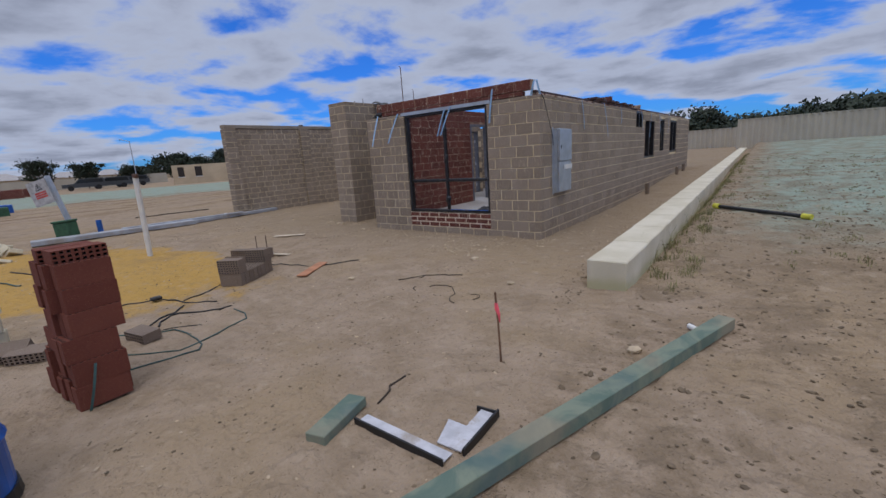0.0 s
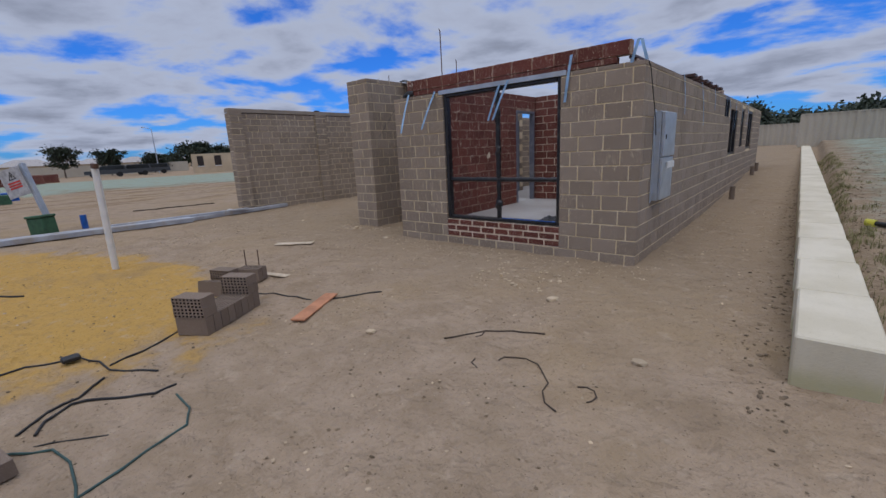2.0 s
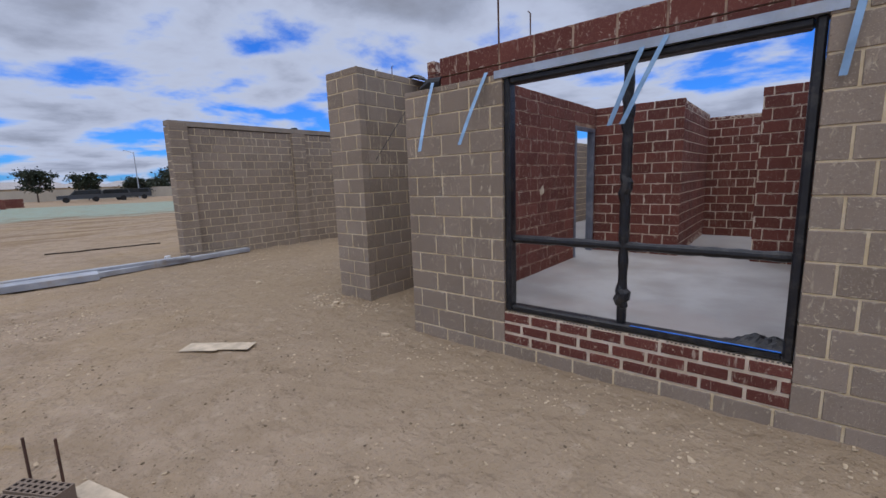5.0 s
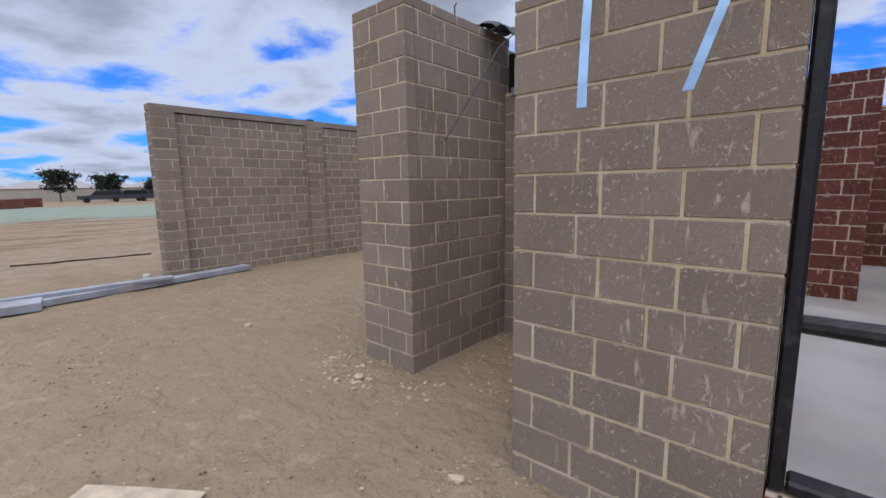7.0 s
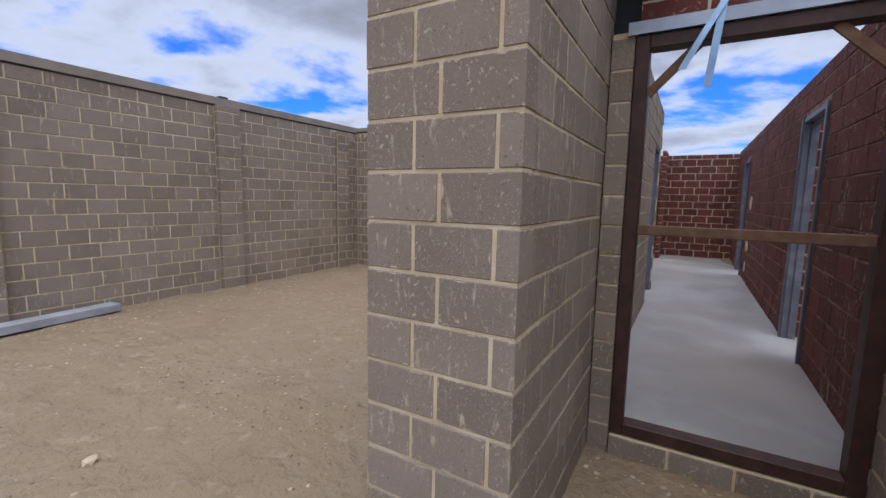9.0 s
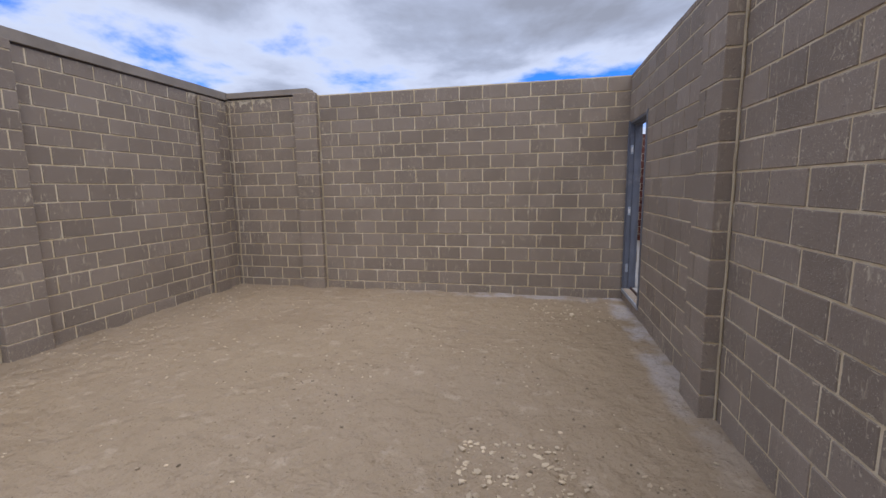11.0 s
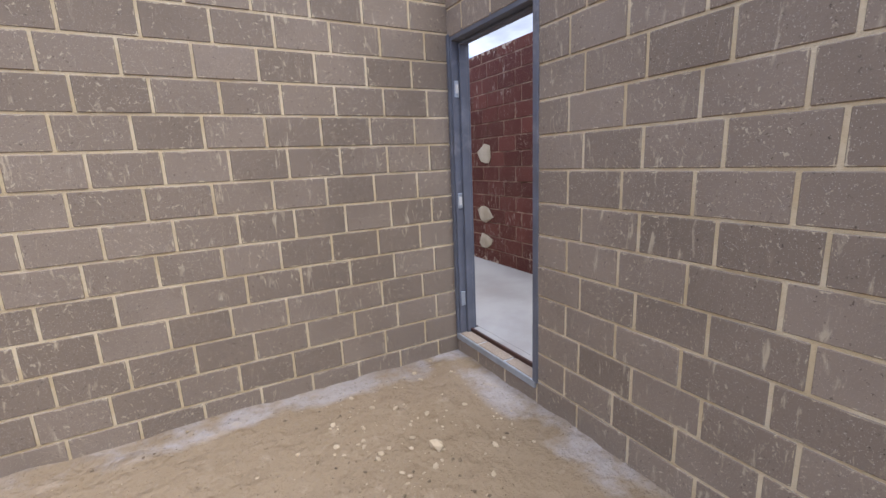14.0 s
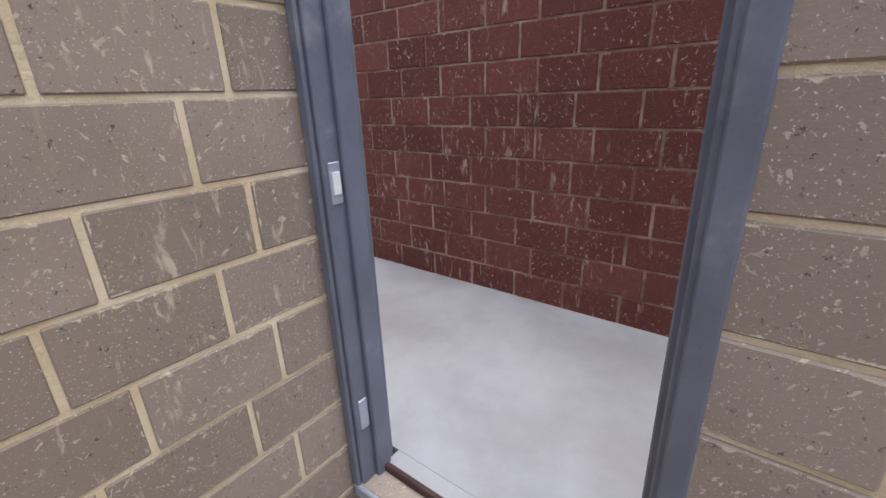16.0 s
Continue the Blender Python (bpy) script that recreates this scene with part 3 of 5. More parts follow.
masonry("wall_rear", "brown-grey block rear wall", 'x', 15.0, -11.2, -0.12, -0.2, 2.44, GREY_BRICK, CREAM_MORTAR, keep=0)
masonry("wall_rear_side", "brown-grey block wall behind the garage", 'y', -6.05, 6.62, 14.99, -0.2, 2.44, GREY_BRICK, CREAM_MORTAR, keep=0)

# ---- garage ----
DOOR = (5.535, 6.45)
masonry("wall_garage_house", "brown-grey block wall between garage and hall", 'y', -5.45, 1.962, 6.45, -0.2, HG, GREY_BRICK, CREAM_MORTAR, thick=0.16, course=0.1755,
        holes=[(DOOR[0], DOOR[1], 0.13, 2.28)], base=-0.024, near=(-5.6, 4.6, 1.2), shift=0.112, stagger=0.3)
masonry("wall_garage_entry", "brown-grey block wall between garage opening and entry", 'y', -5.45, 0.632, 1.96, -0.2, 2.94, GREY_BRICK, CREAM_MORTAR, thick=0.16, course=0.1805, base=-0.03, near=(-5.3, 0.6, 1), shift=0.20, stagger=0.5)
masonry("wall_garage_pillar_front", "brown-grey block face of the garage door pillar", 'x', 0.52, -5.90, -5.288, -0.2, 2.94, GREY_BRICK, CREAM_MORTAR, near=(-5.6, 0.5, 1), shift=0.315, base=-0.03, course=0.1805)
masonry("wall_garage_pillar", "brown-grey block garage door pillar", 'x', 0.632, -5.90, -5.4515, -0.2, 2.94, GREY_BRICK, CREAM_MORTAR, thick=0.248, near=(-5.6, 0.5, 1), shift=0.315, base=-0.03, course=0.1805)
masonry("wall_garage_pier", "engaged block pier on the garage wall", 'y', -5.55, 3.41, 3.77, -0.2, HG - 0.01, GREY_BRICK, CREAM_MORTAR, thick=0.098, length=0.37, base=-0.024, course=0.1755, near=(-5.7, 3.5, 1))
masonry("wall_garage_left", "brown-grey block boundary wall of the garage", 'y', -11.43, 0.45, 6.45, -0.2, 2.82, GREY_BRICK, CREAM_MORTAR, thick=0.22, base=-0.05, course=0.181, near=(-11.3, 2.5, 1.2))
masonry("wall_garage_left_pier", "engaged block pier on the boundary wall", 'y', -11.208, 3.27, 3.64, -0.2, 2.83, GREY_BRICK, CREAM_MORTAR, thick=0.09, length=0.38, base=-0.01, near=(-11.3, 3.5, 1))
masonry("wall_garage_front_pier", "engaged block pier at the wall's front end", 'y', -11.208, 0.448, 0.80, -0.2, 2.90, GREY_BRICK, CREAM_MORTAR, thick=0.09, length=0.37, base=-0.01, near=(-11.3, 0.5, 1))
masonry("wall_garage_corner_pier", "engaged block pier in the garage corner", 'y', -11.208, 5.86, 6.16, -0.2, 2.80, GREY_BRICK, CREAM_MORTAR, thick=0.07, length=0.31, base=-0.01, near=(-11.3, 6, 1))
masonry("wall_garage_back", "brown-grey block back wall of the garage", 'x', 6.452, -11.43, -5.285, -0.2, HG, GREY_BRICK, CREAM_MORTAR, thick=0.16, base=-0.066, course=0.181, near=(-7.2, 6.5, 1.2), shift=0.14)
masonry("wall_garage_back_pier", "engaged block pier on the back wall", 'x', 6.365, -10.04, -9.69, -0.2, 2.86, GREY_BRICK, CREAM_MORTAR, thick=0.085, length=0.37, base=-0.01, near=(-10, 6.4, 1))
masonry("wall_entry_jamb", "narrow block jamb beside the entry frame", 'x', 1.87, -5.285, -5.165, -0.2, 2.42, GREY_BRICK, CREAM_MORTAR, thick=0.11, length=0.2, base=-0.01)
masonry("wall_entry_sill", "block course under the entry frame", 'x', 1.84, -5.16, -4.025, -0.2, 0.125, GREY_BRICK, CREAM_MORTAR, thick=0.13, base=-0.05)
masonry("wall_over_entry", "red brick courses above the entry lintel", 'x', 1.88, -5.15, -3.95, 2.46, 2.67, RED_BRICK, PALE_MORTAR, thick=0.10, course=0.105, base=2.455)


COPING = plain("grey_coping", (0.27, 0.225, 0.18), 0.9, vary=0.12, scale=4)
# near-black colour for strips that stand in for the shadow line below the copings
SHADOW_GAP = plain("coping_gap_shade", (0.07, 0.05, 0.04), 0.95)
tagged(new("trim_coping_left", boxes_mesh("trim_coping_left", COPING, [(-11.44, 0.46, 2.842, -11.19, 6.62, 2.95)])), "smooth grey coping on the boundary wall", "coping", kind="structure")
tagged(new("trim_coping_back", boxes_mesh("trim_coping_back", COPING, [(-11.18, 6.43, 2.862, -9.84, 6.62, 2.94)])), "smooth grey coping on the back wall", "coping", kind="structure")
# shade under each coping, made as a thin dark strip
tagged(new("trim_felt_left", boxes_mesh("trim_felt_left", SHADOW_GAP, [(-11.42, 0.9, 2.818, -11.215, 6.5, 2.843)])), "dark strip standing for the shade under the coping", "felt", kind="structure")
tagged(new("trim_felt_back", boxes_mesh("trim_felt_back", SHADOW_GAP, [(-11.17, 6.458, 2.838, -10.0, 6.6, 2.863)])), "dark strip standing for the shade under the coping", "felt", kind="structure")


def mortar_bead(name, x0, y0, x1, y1, z0, z1):
    """A trowelled vertical joint in a corner, uneven in width."""
    rnd = random.Random(name)
    V, F = [], []
    steps = 40
    for i in range(steps + 1):
        z = z0 + (z1 - z0) * i / steps
        j = rnd.uniform(-0.006, 0.006)
        V += [(x0, y0 + j if x0 != x1 else y0, z), (x1, y1 + j, z)]
        if i:
            F.append((2 * i - 2, 2 * i - 1, 2 * i + 1, 2 * i))
    ob = new(name, mesh_of(name, V, F, BEAD))
    mod = ob.modifiers.new("thick", 'SOLIDIFY'); mod.thickness = 0.012; mod.offset = 0
    tagged(ob, "cream trowelled mortar joint in the wall corner", "mortar joint", kind="structure")


mortar_bead("trim_joint_pier", -5.462, 3.400, -5.453, 3.388, 0.0, HG)
mortar_bead("trim_joint_back_pier", -9.685, 6.43, -9.67, 6.447, 0.0, HG)
mortar_bead("trim_joint_left_pier", -11.20, 3.262, -11.19, 3.255, 0.0, 2.8)
mortar_bead("trim_joint_corner", -11.16, 5.85, -11.18, 5.845, 0.0, 2.8)
mortar_bead("trim_joint_corner_2", -11.16, 6.44, -11.145, 6.448, 0.0, 2.8)
mortar_bead("trim_joint_front", -11.20, 0.81, -11.19, 0.82, 0.0, 2.8)


# ---- steel door frames ----
def steel_frame(name, label, y0, y1, z0, z1, x0, x1, inner, hinge=True):
    """A pressed steel frame in a wall along Y, from x0 to x1, with a rebate; inner: the height of its sill."""
    f = thing(name, label, "door frame", kind="structure")
    w = 0.045
    for nm, a, b in (("jamb", y0, y0 + w), ("jamb", y1 - w, y1)):
        j = part(nm, cbox(nm, PAINT_FRAME, x0, a, z0, x1, b, z1), f)
        stop0, stop1 = (b, b + 0.018) if a == y0 else (a - 0.018, a)
        part("door_stop", cbox("door_stop", PAINT_FRAME, x0 + 0.055, stop0, z0, x0 + 0.115, stop1, z1 - w), j)
        lip0, lip1 = (a - 0.010, b - 0.012) if a == y0 else (a + 0.012, min(b + 0.010, y1))
        part("lip", cbox("lip", PAINT_FRAME, x0 - 0.014, lip0, z0, x0, lip1, z1), j)
    h = part("head", cbox("head", PAINT_FRAME, x0, y0 + w, z1 - w, x1, y1 - w, z1), f)
    part("door_stop", cbox("door_stop", PAINT_FRAME, x0 + 0.055, y0 + w, z1 - w - 0.018, x0 + 0.115, y1 - w, z1 - w), h)
    return f


gd = steel_frame("door_1", "grey-blue primed steel door frame with no door", DOOR[0], DOOR[1], 0.13, 2.28, -5.445, -5.300, 0.13)
part("sill", cbox("sill", GALV, -5.462, DOOR[0] + 0.01, 0.095, -5.365, DOOR[1] - 0.01, 0.142), gd, label="pale scuffed sill strip")
part("damp_course", cbox("damp_course", BROWN_TIMBER, -5.363, DOOR[0] + 0.05, 0.11, -5.342, DOOR[1] - 0.05, 0.172), gd, label="dark red damp course strip")
for z, lab in ((0.42, "bent steel hinge leaf"), (1.16, "steel strike plate with white label"), (1.93, "steel hinge leaf with white label")):
    pl = part("hinge_plate", cbox("hinge_plate", GALV, -5.43, 6.400, z - 0.055, -5.395, 6.408, z + 0.055), gd, label=lab)
    if z > 1:
        part("label_tag", cbox("label_tag", WHITE, -5.425, 6.396, z - 0.03, -5.400, 6.401, z + 0.03), pl)
part("strike_slot", cbox("strike_slot", BLACK, -5.42, 5.577, 1.08, -5.40, 5.583, 1.18), gd)
steel_frame("door_2", "grey-blue primed steel door frame between room and hall", 3.78, 4.66, FLOOR, 2.33, -3.955, -3.84, FLOOR)
steel_frame("door_3", "grey-blue primed steel door frame further along the hall", 8.9, 9.75, FLOOR, 2.33, -3.955, -3.84, FLOOR)

# ---- front window ----
w1 = thing("window_1", "unglazed window frame wrapped in black plastic", "window frame", kind="structure")


def wrapped(name, p, q, r, parent, seed, flat=1.0, label=""):
    """A bar wound in loose plastic film, lumpy along its length."""
    rnd = random.Random(seed)
    steps = 28
    pts = [Vector(p).lerp(Vector(q), i / steps) for i in range(steps + 1)]
    radii = [r * (1 + rnd.uniform(-0.10, 0.14)) for _ in pts]
    me = tube(name, BLACK_WRAP, pts, radii, 10)
    return part(name, me, parent, label=label)


WY = 0.09
part("jamb", cbox("jamb", BLACK_WRAP, WIN[0] + 0.002, 0.02, 0.412, WIN[0] + 0.055, 0.13, 2.335, 0.012), w1)
part("jamb", cbox("jamb", BLACK_WRAP, WIN[1] - 0.055, 0.02, 0.412, WIN[1] - 0.002, 0.13, 2.335, 0.012), w1)
part("head", cbox("head", BLACK_WRAP, WIN[0] + 0.056, 0.02, 2.285, WIN[1] - 0.056, 0.13, 2.335, 0.012), w1)
part("bottom_rail", cbox("bottom_rail", BLACK_WRAP, WIN[0] + 0.056, 0.03, 0.412, WIN[1] - 0.056, 0.13, 0.462, 0.012), w1)
wrapped("mullion", (-2.0, WY, 0.46), (-2.0, WY, 2.285), 0.034, w1, 3)
wrapped("transom", (WIN[0] + 0.05, WY, 1.035), (WIN[1] - 0.05, WY, 1.035), 0.032, w1, 5)
for z, s, k in ((0.66, 0.055, 0.10), (1.45, 0.042, 0.16), (1.95, 0.040, 0.2)):
    pts = [(-2.0 + 0.012 * math.sin(i * 1.7), WY - 0.004, z - k + 2 * k * i / 8) for i in range(9)]
    part("loose_film", tube("loose_film", BLACK_WRAP, pts, [0.02 + (s - 0.02) * math.sin(math.pi * i / 8) for i in range(9)], 9), w1)
part("line", cbox("line", BLUE_TAPE, -1.92, 0.024, 0.463, WIN[1] - 0.06, 0.034, 0.469, 0.001), w1, label="bright blue line on the film")


def film_heap():
    rnd = random.Random(4)
    V, F = [], []
    nx, ny = 16, 7
    for i in range(nx + 1):
        for j in range(ny + 1):
            x, y = -1.36 + 0.31 * i / nx, 0.03 + 0.12 * j / ny
            e = math.sin(math.pi * j / ny) * smooth(0, 8, i)
            V.append((x, y, 0.463 + e * (0.055 + 0.03 * rnd.random())))
    for i in range(nx):
        for j in range(ny):
            a = i * (ny + 1) + j
            F.append((a, a + ny + 1, a + ny + 2, a + 1))
    return mesh_of("loose_film", V, F, BLACK_WRAP)


part("loose_film", film_heap(), w1)
# core holes along the top of the sill bricks
for i in range(8):
    x = WIN[0] + 0.02 + i * 0.247 - (0.0 if i else 0)
    ins = [(x + 0.02 + c * 0.026, 0.006 + r * 0.018, 0.404, x + 0.034 + c * 0.026, 0.016 + r * 0.018, 0.4085) for c in range(8) for r in range(1) if x + 0.034 + c * 0.026 < WIN[1]]
    o = part("core_holes", boxes_mesh("core_holes", HOLE, ins), w1)

lint = tagged(new("trim_lintel", boxes_mesh("trim_lintel", GALV, [(-3.02, -0.006, 2.338, -0.93, 0.004, 2.398), (-3.02, 0.004, 2.338, -0.93, 0.125, 2.348)])),
              "galvanised steel angle lintel over the window", "lintel", kind="structure")
lint2 = tagged(new("trim_lintel_entry", boxes_mesh("trim_lintel_entry", GALV, [(-5.20, 1.845, 2.39, -3.98, 1.857, 2.455), (-5.20, 1.857, 2.39, -3.98, 1.97, 2.40)])),
               "galvanised steel lintel over the entry", "lintel", kind="structure")

for n, (y0, y1, z0, z1) in enumerate(((6.15, 6.95, 1.86, 2.37), (7.15, 8.5, 1.05, 2.2), (9.3, 10.0, 1.15, 2.24), (11.0, 12.3, 1.1, 2.24))):
    sw = thing("window_%d" % (n + 2), "small unglazed side window wrapped in black film", "window frame", kind="structure")
    for ya, yb in ((y0 + 0.004, y0 + 0.07), (y1 - 0.07, y1 - 0.004), ((y0 + y1) / 2 - 0.03, (y0 + y1) / 2 + 0.03)):
        part("jamb", cbox("jamb", BLACK_WRAP, -0.13, ya, z0 + 0.06, -0.02, yb, z1 - 0.06), sw)
    part("bottom_rail", cbox("bottom_rail", BLACK_WRAP, -0.13, y0 + 0.004, z0 + 0.004, -0.02, y1 - 0.004, z0 + 0.058), sw)
    part("head", cbox("head", BLACK_WRAP, -0.13, y0 + 0.004, z1 - 0.058, -0.02, y1 - 0.004, z1 - 0.004), sw)

# ---- entry frame ----
ef = thing("door_4", "dark red-brown timber entry frame braced with battens", "door frame", kind="structure")
part("jamb", cbox("jamb", BROWN_TIMBER, -5.16, 1.86, 0.13, -5.09, 1.965, 2.385), ef)
part("jamb", cbox("jamb", BROWN_TIMBER, -4.10, 1.86, 0.13, -4.025, 1.965, 2.385), ef)
part("head", cbox("head", BROWN_TIMBER, -5.09, 1.86, 2.315, -4.10, 1.965, 2.385), ef)
part("threshold", cbox("threshold", BROWN_TIMBER, -5.09, 1.86, 0.13, -4.10, 1.965, 0.20), ef)
part("brace", cbox("brace", RAW_TIMBER, -5.09, 1.88, 1.32, -4.10, 1.90, 1.375), ef, label="raw timber spreader batten")
for sx, xa, xb in ((1, -5.09, -4.86), (-1, -4.10, -4.33)):
    part("corner_brace", strip("corner_brace", RAW_TIMBER, (xa, 1.89, 2.08), (xb, 1.89, 2.315), 0.045, (0.7, 0, -0.7 * sx), 0.02), ef)

# ---- hanging hoop-iron straps and rods ----
for p, q in (((-3.66, -0.006, 2.41), (-3.52, -0.38, 1.79)), ((-3.09, -0.006, 2.40), (-3.24, -0.20, 1.83)), ((-1.90, -0.012, 2.35), (-2.09, -0.03, 1.88)),
             ((-1.76, -0.012, 2.39), (-2.00, -0.05, 1.88)), ((-0.86, -0.012, 2.56), (-0.93, -0.03, 2.01)), ((-0.08, -0.01, 2.60), (-0.15, 0.0, 2.36)), ((-0.06, 0.03, 2.60), (0.01, 0.01, 2.37)),
             ((-4.77, 1.838, 2.52), (-4.815, 1.78, 2.07)), ((-4.755, 1.834, 2.51), (-4.93, 1.76, 2.16))):
    o = new("steel_strap", strip("steel_strap", STRAP, p, q, 0.034, (1, 0, 0), bend=0.01))
    tagged(o, "blue-grey galvanised roof strap hanging from the wall top", "strap", "roof straps")
for y, dz, sw in ((1.9, 0.55, 0.1), (3.3, 0.7, 0.25), (4.6, 0.4, 0.0), (6.6, 0.55, 0.22), (7.9, 0.75, -0.3), (9.0, 0.6, 0.2), (10.6, 0.6, -0.2)):
    o = new("steel_strap", strip("steel_strap", STRAP, (0.008, y, 2.40), (0.03, y + sw, 2.40 - dz), 0.026, (0, 1, 0), bend=0.01))
    tagged(o, "blue-grey galvanised roof strap hanging down the side wall", "strap", "roof straps")
for pts, lab in ((((-3.08, 0.18, 2.6), (-3.085, 0.18, 3.30), (-3.11, 0.18, 3.33)), "thin rusty rod standing in the brickwork"),
                 (((-2.79, 0.18, 2.6), (-2.79, 0.18, 2.82), (-2.81, 0.18, 2.84)), "short rusty rod standing in the brickwork"),
                 (((-5.36, 1.20, 2.90), (-5.36, 1.20, 3.05), (-5.33, 1.19, 3.06)), "short rusty rod standing in the pillar"),
                 (((-5.36, 0.9, 2.93), (-5.36, 0.9, 2.97), (-5.34, 0.92, 2.975)), "bent stub of wire on the pillar"),
                 (((0.012, 0.06, 2.37), (0.03, 0.10, 2.30), (0.035, 0.42, 1.72), (0.04, 0.44, 1.55)), "black cable hanging down the side wall"),
                 (((-4.0, 0.80, 2.375), (-4.2, 0.82, 2.55), (-4.46, 0.74, 2.53), (-4.51, 0.60, 2.40), (-4.43, -0.03, 1.78)), "dark tie wire bar bent out over the entry"),
                 (((-4.0, 1.55, 2.37), (-4.08, 1.46, 2.38), (-4.165, 1.31, 2.156), (-4.24, 1.19, 1.95), (-4.30, 1.08, 1.76)), "dark twisted wire hanging in the entry")):
    tagged(new("steel_rod", tube("steel_rod", RUST if "rusty" in lab else BLACK, pts, 0.004 if "wire" in lab else 0.008 if "thin" in lab else 0.006, 6)), lab, "rod")
tagged(new("damp_membrane", cbox("damp_membrane", BLACK, -5.30, 1.955, 2.44, -5.10, 1.975, 2.80, 0.004)), "black damp membrane over the entry jamb", "membrane")


def crumpled_sheet(name, x0, x1, y0, y1, z, drop, seed):
    """A sheet of film folded over an edge, crumpled."""
    n = 14
    V = []
    for i in range(n + 1):
        for j in range(n + 1):
            u, v = i / n, j / n
            p = Vector((u * 5, v * 5, seed))
            V.append((x0 + (x1 - x0) * u, y0 + (y1 - y0) * v + 0.03 * noise.noise(p * 1.3), z - drop * u * u + 0.05 * noise.noise(p) + 0.03 * math.sin(v * 9) * u))
    F = [(i * (n + 1) + j, (i + 1) * (n + 1) + j, (i + 1) * (n + 1) + j + 1, i * (n + 1) + j + 1) for i in range(n) for j in range(n)]
    o = new(name, mesh_of(name, V, F, BLACK_WRAP))
    mod = o.modifiers.new("thick", 'SOLIDIFY'); mod.thickness = 0.004
    return o


tagged(crumpled_sheet("damp_membrane", -5.36, -4.93, 1.50, 1.93, 2.98, 0.20, 2.0), "crumpled black damp membrane hanging over the pillar top", "membrane")
tagged(new("damp_membrane", tube("damp_membrane", BLACK, [(-3.95, 0.18, 2.42), (-3.83, 0.18, 2.46), (-3.7, 0.18, 2.45)], [0.03, 0.05, 0.045], 8)), "roll of black damp membrane on the wall top", "membrane")
tagged(new("wall_plate", cbox("wall_plate", BROWN_TIMBER, -0.245, 0.2, 2.442, -0.165, 15.0, 2.475)), "dark timber wall plate along the side wall", "timber")
for i, y in enumerate((3.0, 3.5, 4.1, 4.5, 5.2, 5.8)):
    tagged(new("timber_offcut", cbox("timber_offcut", BROWN_TIMBER, -0.9, y, 2.478, -0.06, y + 0.22, 2.53)), "dark timber offcut lying on the wall plate", "timber", "timbers on the wall plate")
tagged(new("small_bracket", cbox("small_bracket", BLACK, -11.40, 3.42, 2.951, -11.28, 3.56, 3.0, 0.01)), "dark bracket lying on the coping", "bracket")

# ---- meter box ----
mb = thing("meter_box", "galvanised electrical meter box on the side wall", "meter box")
part("body", cbox("body", GALV, 0.003, 0.52, 0.74, 0.075, 1.08, 1.84), mb)
part("flange", cbox("flange", GALV, 0.003, 0.46, 0.72, 0.012, 0.518, 1.86), mb)
d1 = part("upper_door", cbox("upper_door", GALV, 0.077, 0.53, 1.29, 0.125, 1.07, 1.83, 0.008), mb)
d2 = part("lower_door", cbox("lower_door", GALV, 0.077, 0.53, 0.75, 0.115, 1.07, 1.275, 0.008), mb)
part("paper_notice", cbox("paper_notice", WHITE, 0.119, 0.70, 1.14, 0.135, 1.06, 1.22, 0.002), d2, label="white paper notice")
part("latch", cbox("latch", BLACK, 0.126, 0.56, 1.5, 0.135, 0.585, 1.56), d1)

# ---- retaining wall of limestone blocks ----
rw = tagged(new("retaining_wall"), "low cream limestone block retaining wall", "retaining wall", kind="structure")
BLOCKV, BLOCKF = chamfer_geo(0.41, 0.993, 0.62, 0.012)
block_me = mesh_of("limestone_block", BLOCKV, BLOCKF, LIMECAP)
for i in range(31):
    y = -1.74 + i
    part("limestone_block", block_me, rw, pose(1.745 - 0.012 * i + random.uniform(-0.004, 0.004), y, 0.01 + 0.0145 * (i + 0.5), 0.83))

# ---- fences ----
def sheet_fence(name, label, x0, x1, y, z, h):
    f = tagged(new(name), label, "fence")
    n = max(2, int((x1 - x0) / 2.35))
    wdt = (x1 - x0) / n
    V, F = [], []
    cols = 28
    for c in range(cols + 1):
        yy = 0.02 if (c // 2) % 2 else -0.02
        V += [(c * (wdt - 0.05) / cols, yy, 0), (c * (wdt - 0.05) / cols, yy, h)]
        if c:
            F.append((2 * c - 2, 2 * c, 2 * c + 1, 2 * c - 1))
    sheet = mesh_of("panel", V, F, FENCE)
    post_me, rail = cbox("post", FENCE, -0.03, -0.035, 0, 0.03, 0.035, h + 0.02), cbox("rail", FENCE, 0, -0.03, 0, wdt, 0.03, 0.05)
    for i in range(n):
        part("panel", sheet, f, pose(x0 + i * wdt + 0.025, y, z))
        part("rail", rail, f, pose(x0 + i * wdt, y, z + h))
        part("post", post_me, f, pose(x0 + i * wdt, y, z))
    return f


sheet_fence("boundary_fence", "beige corrugated steel boundary fence", 1.0, 62, 28.5, 0.55, 2.0)
sheet_fence("boundary_fence", "beige corrugated steel fence behind the house", -45, 1.0, 36.0, 0.2, 2.0)


